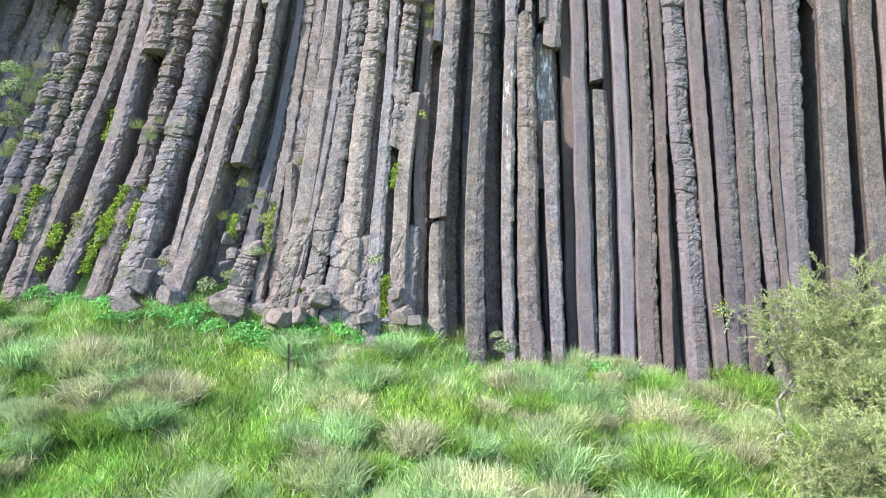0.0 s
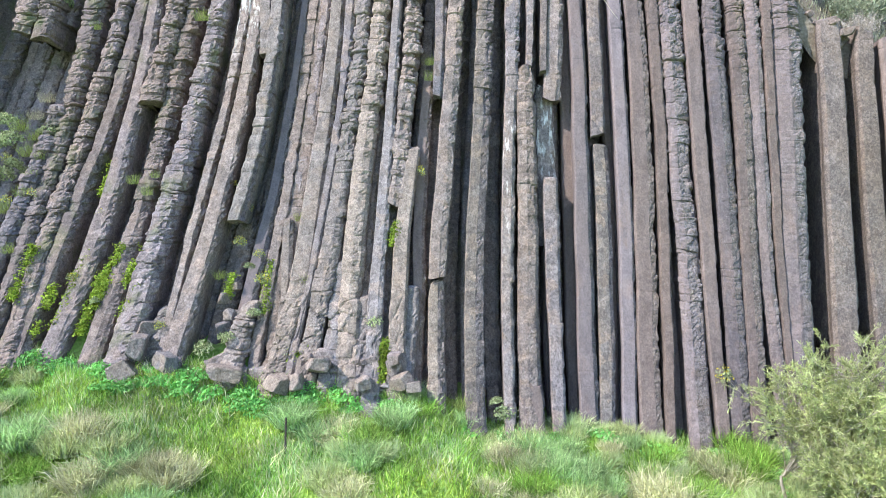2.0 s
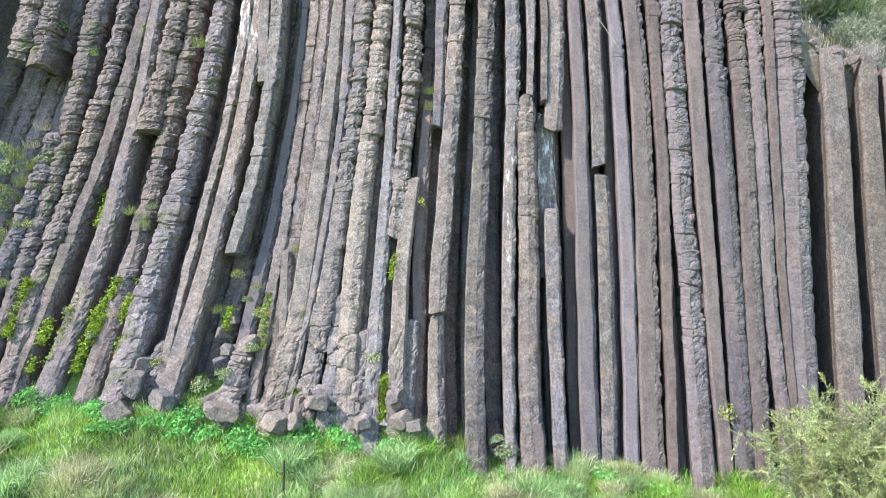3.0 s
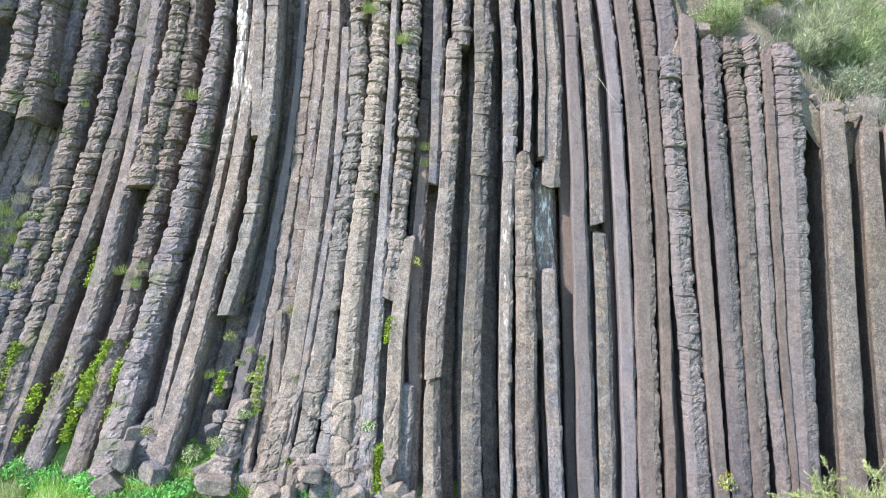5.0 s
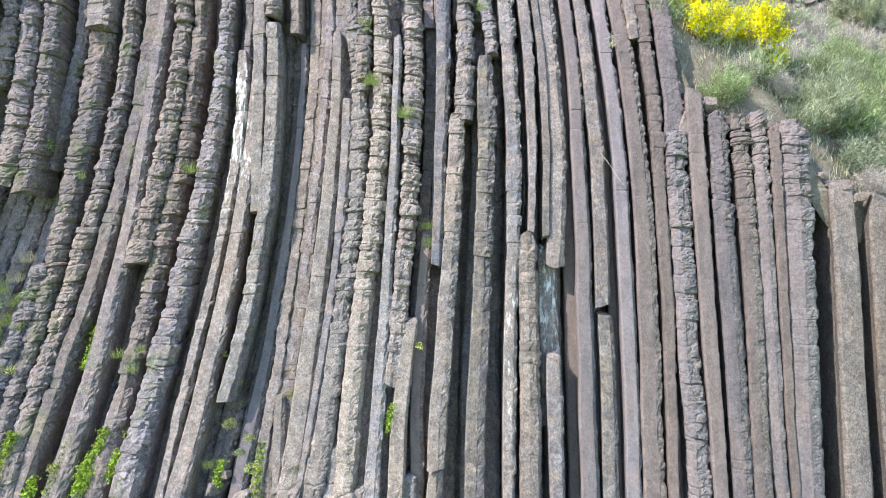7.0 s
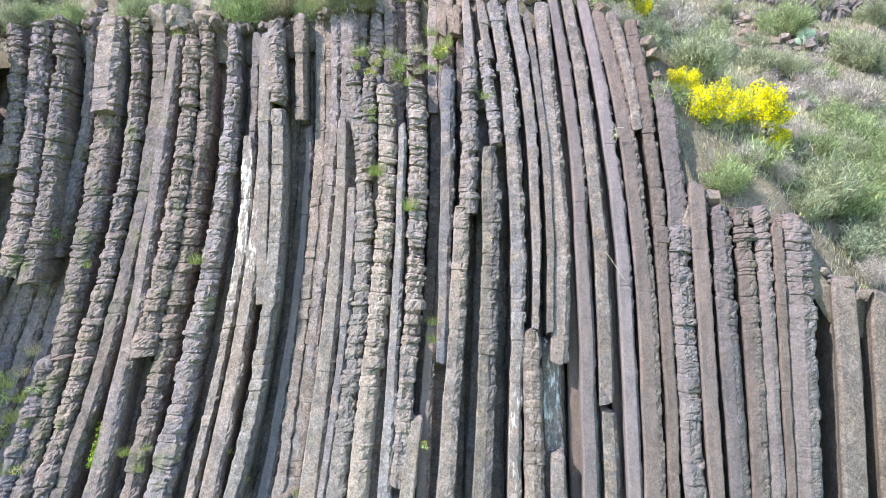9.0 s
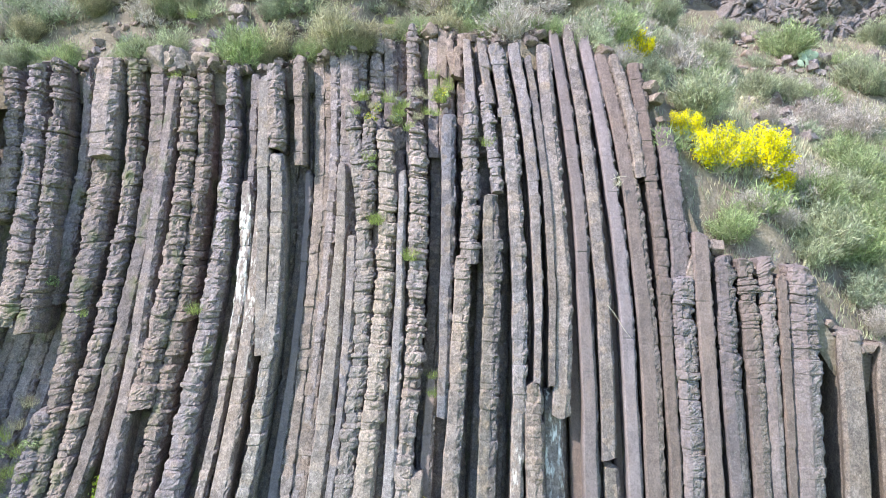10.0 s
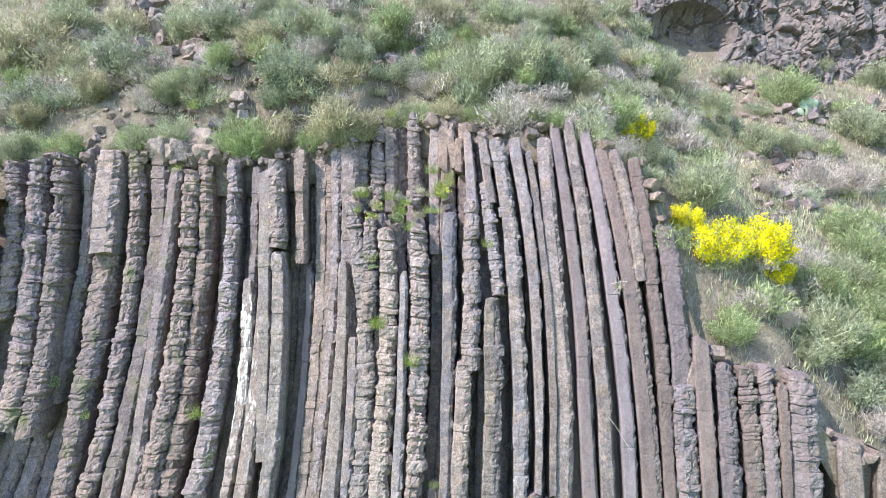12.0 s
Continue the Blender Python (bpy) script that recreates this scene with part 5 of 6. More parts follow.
def cliff_plant(kind, x, y, z, r):
    name, meshes, label = PLANTS[kind]
    ob = tagged(new(name), label, "plant", label.split(" on ")[0] + "s")
    k = int(abs(x * 31 + z * 17))
    me = meshes[k % len(meshes)]
    part("foliage", me, ob)
    if kind == "flower":
        part("blossom", PETALS, ob, "yellow flowers")
    ob.matrix_world = pose(x, y, z, 22, 0, (k * 53) % 360 if kind in ("herb", "flower") else 0) @ Matrix.Diagonal((r, r * 0.7, r, 1))
    return ob


# ---- plants and stones on the cliff and at its foot ----
rng = np.random.default_rng(5)
moss((-11.49, 16.91, 5.52), (-10.96, 18.72, 9.06))
moss((-11.28, 17.23, 6.02), (-11.14, 18.26, 8.0))
moss((-10.44, 17.25, 6.02), (-10.14, 18.08, 7.98))
moss((-9.72, 17.34, 6.53), (-9.43, 17.92, 7.96))
moss((-5.55, 17.64, 5.84), (-5.53, 18.32, 7.46))
moss((-1.82, 16.47, 4.07), (-1.77, 16.92, 5.18))
moss((-11.92, 16.71, 5.36), (-11.84, 18.08, 7.8))
moss((-10.73, 16.9, 5.35), (-10.59, 17.78, 7.07))
moss((-9.59, 16.81, 5.52), (-9.39, 17.36, 6.7))
moss((-12.77, 16.95, 6.35), (-12.7, 17.79, 7.95))
moss((-1.66, 17.89, 7.96), (-1.5, 18.11, 8.7))
moss((-6.7, 17.7, 6.37), (-6.64, 18.0, 7.08))
moss((-9.34, 17.11, 6.19), (-9.24, 17.39, 6.79))
moss((-11.29, 18.96, 9.57), (-11.2, 19.45, 10.81))
moss((-4.55, 16.83, 4.52), (-4.08, 16.96, 4.93))
moss((-10.58, 17.48, 6.45), (-10.36, 17.99, 7.61))
cliff_plant("herb", -2.02, 17.29, 5.63, 0.37)
cliff_plant("flower", -0.71, 18.63, 10.29, 0.24)
cliff_plant("tuft", -0.42, 19.31, 13.48, 0.24)
cliff_plant("tuft", -0.46, 19.44, 14.03, 0.21)
cliff_plant("herb", -13.97, 21.38, 16.89, 0.46)
cliff_plant("tuft", -8.52, 20.56, 15.97, 0.32)
cliff_plant("tuft", -1.19, 20.25, 17.81, 0.32)
cliff_plant("tuft", -2.37, 20.62, 19.00, 0.32)
cliff_plant("flower", -6.38, 18.91, 9.14, 0.26)
cliff_plant("flower", -6.92, 19.10, 9.94, 0.23)
cliff_plant("flower", 8.24, 16.84, 4.07, 0.40)
cliff_plant("straw", -13.74, 20.16, 12.97, 0.34)
cliff_plant("tuft", -14.47, 19.81, 11.91, 0.41)
cliff_plant("herb", -14.63, 19.63, 11.47, 0.53)
cliff_plant("straw", -13.95, 19.90, 12.31, 0.32)
cliff_plant("herb", -13.37, 19.63, 11.74, 0.40)
cliff_plant("tuft", -13.83, 19.32, 10.95, 0.35)
cliff_plant("herb", -14.18, 19.16, 10.55, 0.42)
cliff_plant("tuft", -13.45, 18.93, 10.16, 0.28)
cliff_plant("herb", -14.94, 19.54, 11.26, 0.52)
cliff_plant("tuft", -13.37, 19.21, 10.83, 0.24)
cliff_plant("herb", -15.01, 19.88, 12.17, 0.47)
cliff_plant("tuft", -13.71, 19.55, 11.53, 0.31)
cliff_plant("herb", -14.48, 19.05, 10.21, 0.48)
cliff_plant("tuft", -13.52, 18.64, 9.55, 0.27)
cliff_plant("flower", -13.22, 18.61, 9.54, 0.26)
cliff_plant("tuft", -14.02, 18.41, 9.00, 0.33)
cliff_plant("flower", -14.43, 19.24, 10.82, 0.23)
cliff_plant("tuft", -2.69, 21.22, 21.25, 0.27)
cliff_plant("herb", -1.85, 21.66, 22.68, 0.43)
cliff_plant("tuft", -1.33, 21.52, 22.35, 0.27)
cliff_plant("tuft", -2.43, 20.64, 19.06, 0.26)
cliff_plant("tuft", -3.10, 21.94, 23.54, 0.38)
cliff_plant("tuft", -2.06, 21.83, 23.45, 0.34)
cliff_plant("tuft", -1.17, 20.24, 17.79, 0.29)
cliff_plant("herb", -14.88, 22.34, 21.65, 0.22)
cliff_plant("straw", -14.28, 22.62, 22.98, 0.28)
cliff_plant("tuft", -12.57, 21.01, 15.81, 0.23)
cliff_plant("tuft", 1.44, 21.10, 21.76, 0.27)
cliff_plant("tuft", -0.54, 22.42, 24.47, 0.32)
cliff_plant("tuft", -0.22, 22.23, 23.63, 0.28)
cliff_plant("flower", -8.24, 16.99, 5.53, 0.23)
cliff_plant("herb", -7.04, 17.11, 4.84, 0.44)
cliff_plant("herb", -6.54, 17.36, 5.20, 0.27)
cliff_plant("herb", -5.88, 16.93, 4.09, 0.37)
cliff_plant("herb", 1.79, 16.42, 3.16, 0.39)
cliff_plant("herb", 1.55, 16.47, 3.46, 0.26)
cliff_plant("tuft", 0.55, 16.40, 3.36, 0.33)
cliff_plant("flower", -4.51, 17.08, 4.73, 0.30)
cliff_plant("tuft", -10.11, 18.93, 9.99, 0.24)
cliff_plant("tuft", -9.52, 18.69, 9.59, 0.21)
cliff_plant("tuft", -4.20, 17.93, 6.78, 0.23)
cliff_plant("tuft", -4.59, 18.78, 8.76, 0.24)
cliff_plant("herb", -3.46, 17.73, 6.63, 0.17)
cliff_plant("tuft", -10.27, 23.00, 24.53, 0.25)
cliff_plant("tuft", -2.16, 22.96, 26.71, 0.25)
cliff_plant("tuft", -13.31, 17.75, 7.74, 0.24)
cliff_plant("flower", -13.97, 18.51, 9.34, 0.25)
cliff_plant("tuft", 2.21, 20.93, 21.03, 0.16)
cliff_plant("tuft", -9.36, 18.89, 10.17, 0.18)
cliff_plant("straw", 5.84, 20.65, 20.35, 0.19)
cliff_plant("herb", -2.58, 21.12, 20.99, 0.21)
cliff_plant("tuft", -9.87, 23.56, 27.12, 0.26)
cliff_plant("straw", -2.60, 21.65, 23.20, 0.26)
cliff_plant("tuft", -1.74, 21.75, 22.99, 0.26)
cliff_plant("tuft", -1.76, 21.76, 23.02, 0.27)
cliff_plant("flower", -1.75, 21.65, 22.69, 0.25)
cliff_plant("tuft", -0.33, 22.29, 23.89, 0.27)
cliff_plant("tuft", -1.56, 21.71, 22.90, 0.17)
cliff_plant("tuft", 0.04, 22.55, 24.26, 0.26)
cliff_plant("flower", -2.48, 21.61, 23.09, 0.30)
cliff_plant("flower", -0.10, 22.32, 23.73, 0.35)
cliff_plant("tuft", -3.01, 21.88, 23.59, 0.17)
cliff_plant("flower", -2.66, 21.52, 22.70, 0.31)
cliff_plant("flower", -0.35, 22.17, 23.63, 0.28)
cliff_plant("tuft", -1.53, 21.85, 23.27, 0.26)
cliff_plant("straw", -0.98, 21.62, 22.80, 0.27)
cliff_plant("straw", -1.03, 21.95, 23.72, 0.27)
cliff_plant("tuft", -0.16, 22.20, 23.54, 0.24)
cliff_plant("tuft", 0.15, 22.39, 24.05, 0.17)
cliff_plant("tuft", -0.35, 21.85, 22.97, 0.20)
cliff_plant("tuft", -3.24, 21.82, 23.01, 0.19)
cliff_plant("tuft", -0.66, 21.73, 22.99, 0.23)
cliff_plant("straw", -0.70, 21.95, 23.59, 0.22)
cliff_plant("tuft", -0.10, 22.39, 23.91, 0.28)
cliff_plant("flower", -6.41, 18.32, 8.01, 0.26)
cliff_plant("herb", -6.00, 18.03, 7.28, 0.20)
cliff_plant("flower", -5.54, 17.85, 6.84, 0.30)
cliff_plant("herb", -5.67, 17.45, 5.89, 0.24)
cliff_plant("flower", -5.76, 18.17, 7.64, 0.22)
cliff_plant("tuft", -6.87, 17.88, 6.93, 0.20)
cliff_plant("herb", -6.28, 17.10, 5.15, 0.34)
cliff_plant("flower", -10.95, 18.67, 8.95, 0.22)
cliff_plant("flower", -11.27, 17.72, 6.92, 0.24)
cliff_plant("herb", -10.39, 17.43, 6.24, 0.26)
cliff_plant("flower", -9.31, 17.82, 6.92, 0.22)
for x, y, z, r in (
        (-8.68, 16.57, 5.10, 0.74),
        (-8.98, 16.21, 4.42, 0.56),
        (-7.80, 16.36, 4.70, 0.50),
        (-6.15, 16.38, 4.32, 0.66),
        (-4.64, 16.29, 4.05, 0.54),
        (-4.09, 16.33, 4.05, 0.5),
        (-3.53, 16.49, 4.55, 0.60),
        (-2.24, 16.32, 4.05, 0.45),
        (-1.37, 16.60, 4.70, 0.50),
        (-1.16, 16.38, 4.10, 0.50),
        (-0.79, 16.33, 3.95, 0.40),
        (-6.69, 17.86, 6.31, 0.34),
        (-6.41, 17.64, 5.79, 0.40),
        (-6.60, 17.48, 5.46, 0.36),
        (-6.39, 18.02, 6.66, 0.26),
        (-6.18, 17.69, 5.88, 0.30),
        (-9.60, 17.15, 4.57, 0.57),
        (-6.56, 17.15, 4.48, 0.76),
        (-6.22, 17.15, 4.23, 0.47),
        (-6.95, 17.15, 4.31, 0.42),
        (-4.03, 17.15, 4.14, 0.52),
        (-3.52, 17.15, 4.53, 0.61),
        (-4.96, 17.15, 3.98, 0.47),
        (-4.54, 17.15, 3.89, 0.52),
        (-1.56, 16.85, 3.93, 0.51),
        (-0.81, 16.85, 3.73, 0.37),
        (-2.39, 16.85, 3.47, 0.46),
        (-1.39, 16.85, 4.46, 0.56),
        (-3.05, 16.85, 3.93, 0.42),
        (-3.78, 17.15, 3.72, 0.38),
        (-8.63, 17.15, 5.44, 0.64),
        (-9.09, 17.15, 5.21, 0.57),
        (-2.14, 16.85, 4.59, 0.42),
        (-1.23, 16.85, 3.43, 0.37),
        (-12.72, 17.15, 5.16, 0.52),
        (-12.21, 17.15, 5.07, 0.47),
        ):
    boulder(x, y, z, r, "fallen grey basalt block at the foot of the cliff", "fallen blocks", rng)

for x, y, z, r in (
        (-2.78, 21.79, 22.78, 0.16),
        (-0.97, 22.17, 23.76, 0.18),
        (0.19, 22.57, 24.01, 0.26),
        (-1.91, 21.96, 23.07, 0.23),
        (-2.93, 21.90, 22.98, 0.16),
        (-2.79, 22.12, 23.87, 0.19),
        (-2.09, 21.75, 22.62, 0.21),
        (-3.28, 22.29, 23.77, 0.32),
        (-3.47, 22.25, 23.41, 0.21),
        (-1.13, 22.06, 23.41, 0.26),
        (-1.75, 21.92, 22.86, 0.30),
        (-1.44, 22.15, 23.55, 0.15),
        (-0.02, 22.45, 23.61, 0.17),
        (-0.02, 22.39, 23.50, 0.27),
        (-0.28, 22.46, 23.77, 0.20),
        (-0.29, 22.54, 23.95, 0.28),
        (-3.33, 22.16, 23.28, 0.27),
        (-0.01, 22.24, 23.19, 0.23),
        (-2.94, 22.15, 23.77, 0.24),
        (-1.72, 22.16, 23.55, 0.30),
        (-1.72, 21.91, 22.81, 0.18),
        (-2.75, 22.11, 23.86, 0.20),
        (-2.64, 21.92, 23.35, 0.21),
        (-0.46, 22.02, 22.98, 0.17),
        ):
    boulder(x, y, z, r, "rounded brown basalt block lodged between the columns", "lodged blocks", rng)
for x, z in (
        (-6.40, 4.00),
        (-3.75, 4.13),
        (-8.33, 4.68),
        (-7.36, 4.02),
        (-2.74, 3.55),
        (-8.65, 4.49),
        (-8.03, 4.39),
        (-5.90, 4.09),
        (-4.49, 3.77),
        (-9.39, 4.24),
        (-9.28, 4.55),
        (-6.76, 4.49),
        (-5.32, 4.20),
        (-0.60, 3.04),
        (-10.17, 4.23),
        (-6.50, 4.30),
        (-2.94, 3.59),
        (-0.75, 3.03),
        (-2.03, 3.37),
        (-1.64, 3.19),
        (-0.74, 3.55),
        (-0.49, 3.39),
        (-8.57, 4.85),
        (-5.95, 3.87),
        (-4.32, 3.88),
        (-5.63, 3.87),
        (-9.13, 4.60),
        (-5.84, 3.88),
        (-5.97, 4.32),
        (-3.23, 3.71),
        (-6.42, 4.14),
        (-8.10, 4.25),
        (-5.90, 3.88),
        (-3.13, 3.86),
        ):
    boulder(x, 16.95 - 0.012 * (x + 6), z, rng.uniform(0.25, 0.5), "fallen grey basalt block at the foot of the cliff", "fallen blocks", rng)



# ---- the meadow: turf, tussocks, a post and a feathery tree ----
def turf(n, cut, seed, scale=0.55):
    return clumped(n, -17, 15, 7.0, 17.0, scale, cut, seed)


x, y = turf(150000, -0.6, 81)
blades("grass", x, y, meadow_top(x, y), 0.07, 0.24, 0.022, 0.8, M_GRASS, "short fresh green grass of the slope", 81)
x, y = turf(90000, 0.1, 82)
blades("grass", x, y, meadow_top(x, y), 0.12, 0.3, 0.02, 0.8, M_TUSSOCK, "longer half-dry grass of the slope", 82)
x, y = turf(60000, 0.2, 83)
blades("grass", x, y, meadow_top(x, y), 0.15, 0.36, 0.02, 0.7, M_BLUE, "blue-green long grass of the slope", 83)
x, y = turf(110000, 0.0, 84, 0.8)
blades("grass", x, y, meadow_top(x, y), 0.16, 0.45, 0.020, 1.1, M_DEEP, "tangled deep green grass of the slope", 84)
x, y = turf(36000, 0.3, 85, 1.1)
blades("grass", x, y, meadow_top(x, y), 0.2, 0.55, 0.018, 1.0, M_STRAWY, "tangled half-dry grass of the slope", 85)

TUSSOCKS = [tuft_mesh("foliage", 1300, 0.80, 0.46, 0.019, 0.95, (M_TUSSOCK, M_STRAWY, M_BLUE, M_DEEP)[i % 4], 400 + i, 0.5, 2.2) for i in range(8)]
rng = np.random.default_rng(91)
spots = []
while len(spots) < 295:
    x, y = rng.uniform(-14, 12), rng.uniform(7.5, 16.8)
    if rumble(np.array(x * 0.45), np.array(y * 0.45), np.array(0.0), 92) + 0.04 * x + rng.uniform(-0.4, 0.4) < -0.12:
        continue
    if x < -2 and y > 15.9:
        continue
    if abs(x + 3.95) < 0.7 and 13.0 < y < 15.2:
        continue
    if all((x - a) ** 2 + (y - b) ** 2 > 0.2 for a, b in spots):
        spots.append((x, y))
for x, y in spots:
    k = rng.integers(8)
    ob = tagged(new("grass_tussock"), ("pale green arching grass tussock on the slope", "half-dry arching grass tussock on the green slope",
                                       "blue-green arching grass tussock on the slope", "deep green upright grass tussock on the slope")[k % 4], "grass tussock", "tussocks of the slope")
    part("foliage", TUSSOCKS[k], ob)
    s = rng.uniform(0.45, 1.1)
    ob.matrix_world = pose(x, y, float(meadow_top(x, y)), rng.uniform(-6, 10), rng.uniform(-8, 8), 0) @ Matrix.Rotation(rng.uniform(0, 6.28), 4, "Z") @ Matrix.Diagonal((s, s, s * rng.uniform(0.75, 1.1), 1))

HERBS = [leaf_mesh("foliage", 500, 0.5, 0.055, M_HERB, 430 + i, 0.55) for i in range(3)]
for i in range(46):
    x = rng.uniform(-13, 2) if i < 34 else rng.uniform(2, 10)
    y = 16.6 - abs(rng.normal(0, 0.6))
    ob = tagged(new("herb_mound"), "low mound of dark green broad-leaved herbs", "herb mound", "herb mounds at the cliff foot")
    part("foliage", HERBS[i % 3], ob)
    s = rng.uniform(0.5, 1.2)
    ob.matrix_world = pose(x, y, float(meadow_top(x, y)), 15, 0, rng.uniform(0, 360)) @ Matrix.Diagonal((s, s, s * 0.9, 1))

for x, y, s in ((-7.1, 16.3, 1.2), (-6.5, 16.1, 1.0), (-5.6, 16.2, 1.2), (-5.0, 16.0, 1.0), (-7.8, 15.9, 1.0), (-11.6, 16.6, 1.1), (-10.8, 16.5, 0.9), (1.75, 16.2, 1.3), (2.1, 16.5, 1.1), (1.4, 16.3, 0.9)):
    ob = tagged(new("herb_mound"), "lush bright green mound of broad-leaved herbs", "herb mound", "herb mounds at the cliff foot")
    part("foliage", HERBS[int(abs(x) * 10) % 3], ob)
    ob.matrix_world = pose(x, y, float(meadow_top(x, y)), 15, 0, x * 70) @ Matrix.Diagonal((s, s, s * 1.25, 1))

post = tagged(new("fence_post"), "thin dark weathered fence post standing in the grass", "fence post")
bm = bmesh.new()
bmesh.ops.create_cone(bm, cap_ends=True, segments=10, radius1=0.03, radius2=0.026, depth=1.5)
bmesh.ops.bevel(bm, geom=[e for e in bm.edges if abs(e.verts[0].co.z - e.verts[1].co.z) < 1e-4], offset=0.008, segments=2, affect="EDGES")
me = bpy.data.meshes.new("shaft")
bm.to_mesh(me)
bm.free()
me.materials.append(M_POST)
part("shaft", me, post)
post.matrix_world = pose(-4.0, 14.8, 2.8, 1, 1.5, 0)


def feathery_tree(x, y, crown, sizes, seed, trunk_top):
    """A low tree: a forked pale trunk, limbs out to plumes, and a loose crown of fine drooping foliage."""
    r = np.random.default_rng(seed)
    root = np.array([x, y, float(meadow_top(x, y)) - 0.1])
    ob = tagged(new("tree"), "low feathery olive-green tree with a pale forked trunk", "tree", "feathery trees at the cliff foot")
    plumes = 150
    d = r.normal(size=(plumes, 3))
    d /= np.linalg.norm(d, axis=1, keepdims=True)
    tips = np.array(crown) + d * np.array(sizes) * (r.uniform(0.35, 1.06, (plumes, 1)) + 0.32 * (r.uniform(0, 1, (plumes, 1)) < 0.08))
    tips[:, 2] += 0.3 * rumble(tips[:, 0] * 1.3, tips[:, 1] * 1.3, 0 * tips[:, 0], seed)
    fork = root + np.array(trunk_top)
    t = np.linspace(0, 1, 7)[None, :, None]
    trunk = root + (fork - root) * t + np.array([0.06, 0, 0]) * np.sin(t * 5)
    v, f = tubes(trunk, np.linspace(0.055, 0.035, 7)[None], 8)
    part("trunk", mesh_of("trunk", v, [f], [M_STEM], True), ob, "pale bark")
    t = np.linspace(0, 1, 9)[None, :, None]
    fork_at = r.uniform(0.0, 0.5, (plumes, 1)) * np.array([1.0, 1.0, 0.7])
    start = fork * (1 - fork_at) + np.array(crown) * fork_at
    v, f = tubes((fork + (np.array(crown) + r.normal(0, 0.25, (9, 3)) - fork) * np.linspace(0, 0.75, 7)[:, None, None]).transpose(1, 0, 2) + np.sin(np.linspace(0, 3.1, 7))[None, :, None] * r.normal(0, 0.12, (9, 1, 3)), np.linspace(0.032, 0.014, 7)[None] * np.ones((9, 1)), 6)
    part("limb_growth", mesh_of("limb_growth", v, [f], [M_STEM], True), ob, "pale crooked limbs")
    bend = np.array([0, 0, 0.25]) + r.normal(0, 0.16, (plumes, 1, 3))
    limbs = start[:, None] * (1 - t) + tips[:, None] * t + np.sin(t * np.pi) * bend
    v, f = tubes(limbs, np.linspace(0.011, 0.003, 9)[None] * r.uniform(0.5, 1.2, (plumes, 1)), 5)
    part("branchwork", mesh_of("branchwork", v, [f], [M_STEM], True), ob)
    # side twigs, then leafy shoots along them
    twigs = 1500
    w = r.integers(0, plumes, twigs)
    u = r.uniform(0.45, 1.0, twigs)[:, None] ** 0.8
    root_of = start[w] * (1 - u) + tips[w] * u + np.sin(u * np.pi) * bend[w, 0]
    out = r.normal(0, 0.55, (twigs, 3)) + np.array([0, -0.15, 0.5]) + (root_of - np.array(crown)) * 0.35
    out /= np.linalg.norm(out, axis=1, keepdims=True)
    reach = r.uniform(0.22, 0.6, (twigs, 1))
    t = np.linspace(0, 1, 4)[None, :, None]
    lines = root_of[:, None] + (out * reach)[:, None] * t + np.array([0, 0, -0.10]) * (t ** 2) * reach[:, None]
    v, f = tubes(lines, np.linspace(0.006, 0.002, 4)[None] * np.ones((twigs, 1)), 3)
    part("twig_growth", mesh_of("twig_growth", v, [f], [M_STEM]), ob, "fine grey twigs")
    n = 60000
    w = r.integers(0, twigs, n)
    w = w[r.uniform(0, 1, n) < np.where(w % 9 == 0, 0.12, 1.0)]
    n = len(w)
    u = r.uniform(0.1, 1.05, n)[:, None]
    c = root_of[w] + out[w] * reach[w] * u + np.array([0, 0, -0.10]) * u ** 2 * reach[w] + r.normal(0, 0.018, (n, 3))
    way = out[w] * 0.8 + r.normal(0, 0.5, (n, 3))
    way /= np.linalg.norm(way, axis=1, keepdims=True)
    keep = c[:, 2] > meadow_top(c[:, 0], c[:, 1]) + 0.05
    c, way = c[keep], way[keep]
    v, q, tr = strips(c, c + way * r.uniform(0.05, 0.13, (len(c), 1)), r.uniform(0.009, 0.018, len(c)), r)
    part("crown", mesh_of("crown", v, [q, tr], [M_TREE]), ob)
    return ob


feathery_tree(8.4, 14.3, (9.75, 13.4, 4.2), (2.3, 1.3, 1.5), 71, (-0.05, -0.1, 1.0))
feathery_tree(7.6, 10.4, (7.6, 10.3, 2.0), (1.5, 1.0, 1.05), 72, (0.1, 0.1, 0.4))
feathery_tree(8.9, 12.5, (8.95, 12.3, 2.75), (1.2, 0.8, 0.95), 74, (0.1, 0.1, 0.5))
feathery_tree(12.0, 13.4, (12.2, 13.0, 3.6), (2.4, 1.8, 2.0), 73, (0.1, 0.1, 1.0))

# a bare stick caught on the cliff, and a bleached twig
for name, label, a, b, thick, forks in (("stick", "long thin bare stick leaning on the columns", (5.05, 19.05, 16.4), (5.75, 18.95, 15.4), 0.012, 0), ("dead_twig", "bleached white dead twig caught on the cliff", (5.85, 20.35, 20.3), (5.75, 20.3, 20.75), 0.014, 9)):
    a, b = np.array(a), np.array(b)
    t = np.linspace(0, 1, 8)[None, :, None]
    lines = [a + (b - a) * t]
    for i in range(forks):
        e = a + (b - a) * rng.uniform(0.2, 0.8)
        lines.append(e + (rng.normal(0, 0.22, 3) * np.array([1, 0.3, 1])) * t)
    lines = np.concatenate(lines) + np.sin(t * 6) * 0.015
    v, f = tubes(lines, np.linspace(thick, thick * 0.5, 8)[None] * np.ones((len(lines), 1)), 5)
    tagged(new(name, mesh_of(name, v, [f], [M_STEM])), label, "twig")

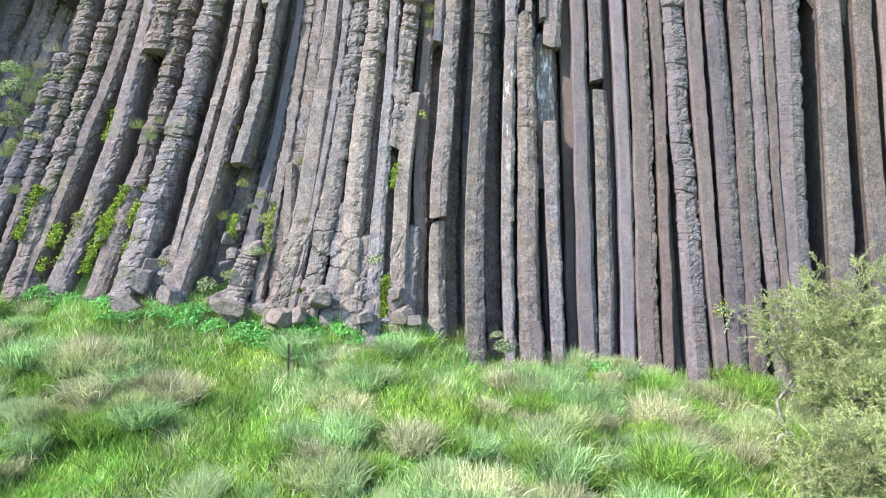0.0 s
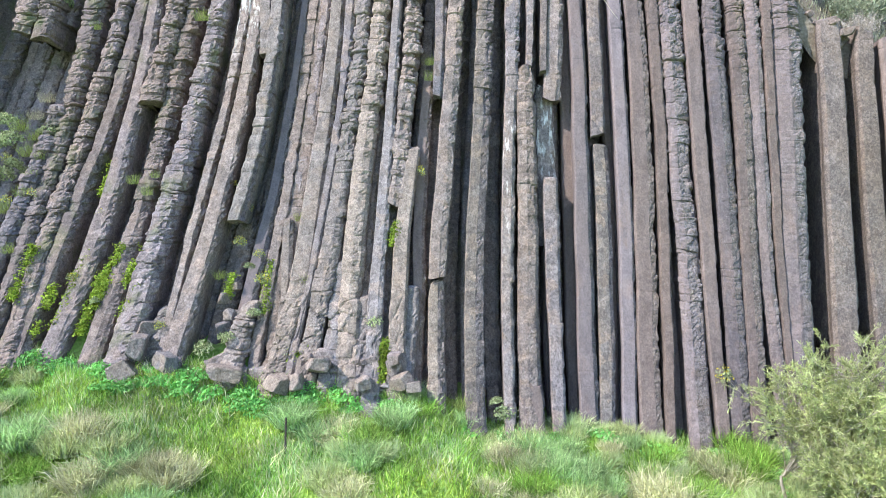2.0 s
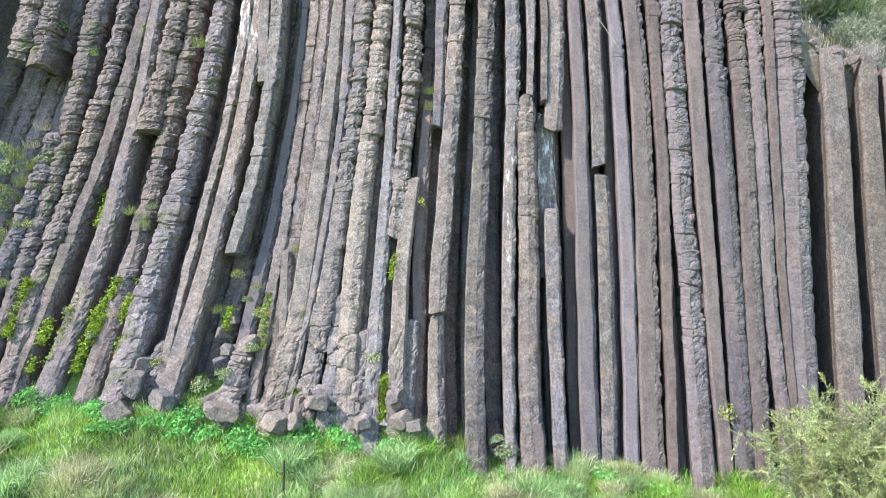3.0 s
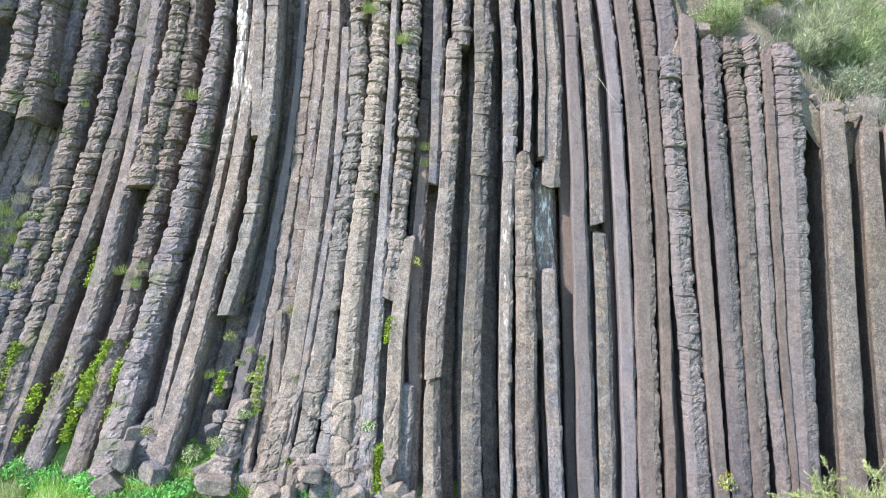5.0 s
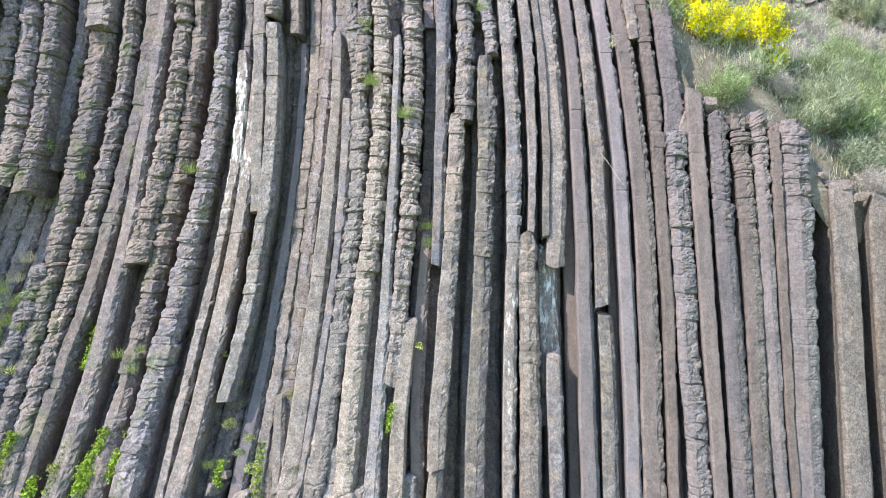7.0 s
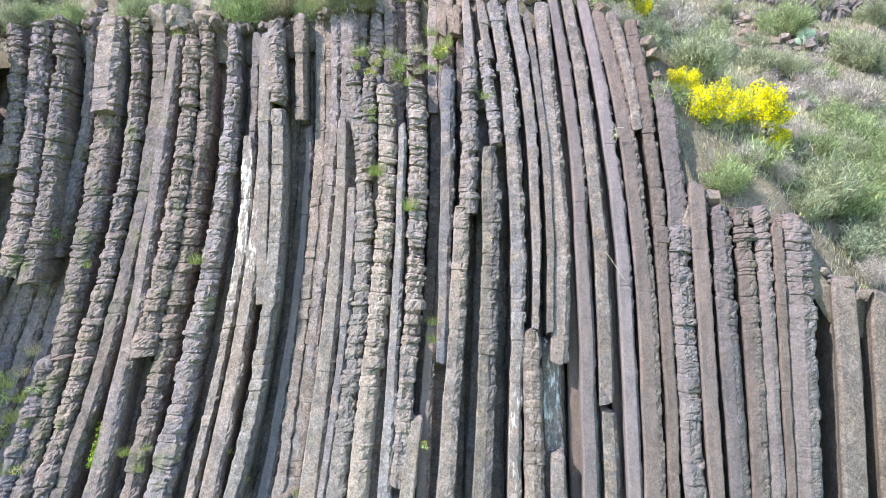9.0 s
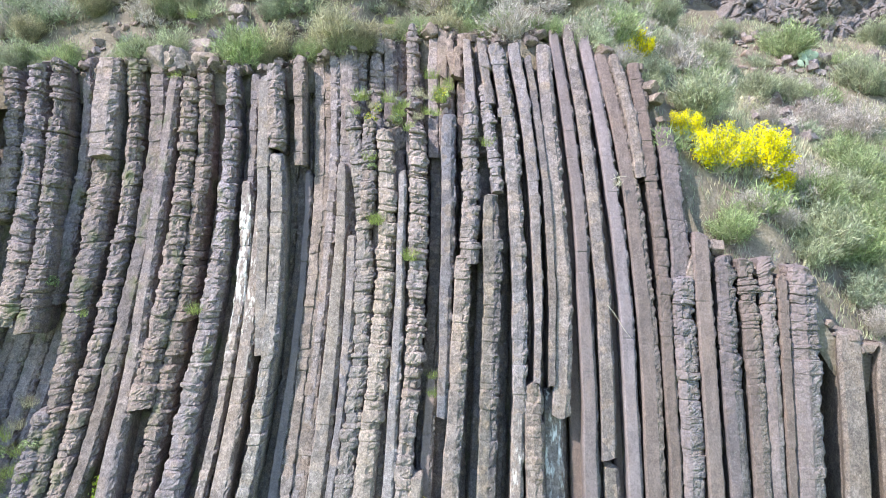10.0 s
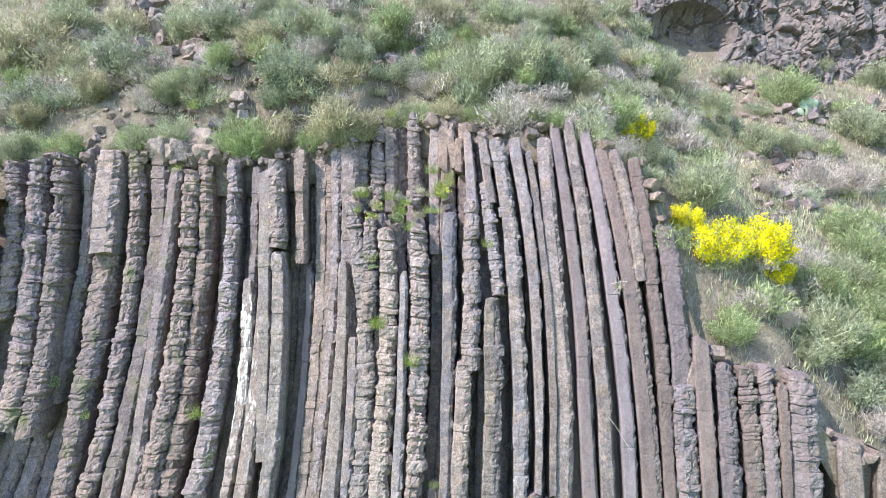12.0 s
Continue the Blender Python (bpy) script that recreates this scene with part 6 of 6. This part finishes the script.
# a bleached crooked branch that arches out of the grass beside the tree
t = np.linspace(0, 1, 14)[None, :, None]
root = np.array([7.5, 13.0, float(meadow_top(7.5, 13.0)) - 0.05])
arch = root + np.array([0.62, 0.05, 0.35]) * t + np.array([-0.16, 0.0, 0.42]) * np.sin(t * np.pi * 0.8) + np.array([0.02, 0.02, 0.02]) * np.sin(t * 17)
v, f = tubes(arch, np.linspace(0.045, 0.018, 14)[None], 8)
tagged(new("branch", mesh_of("branch", v, [f], [M_STEM], True)), "bleached crooked dead branch arching out of the grass", "branch")
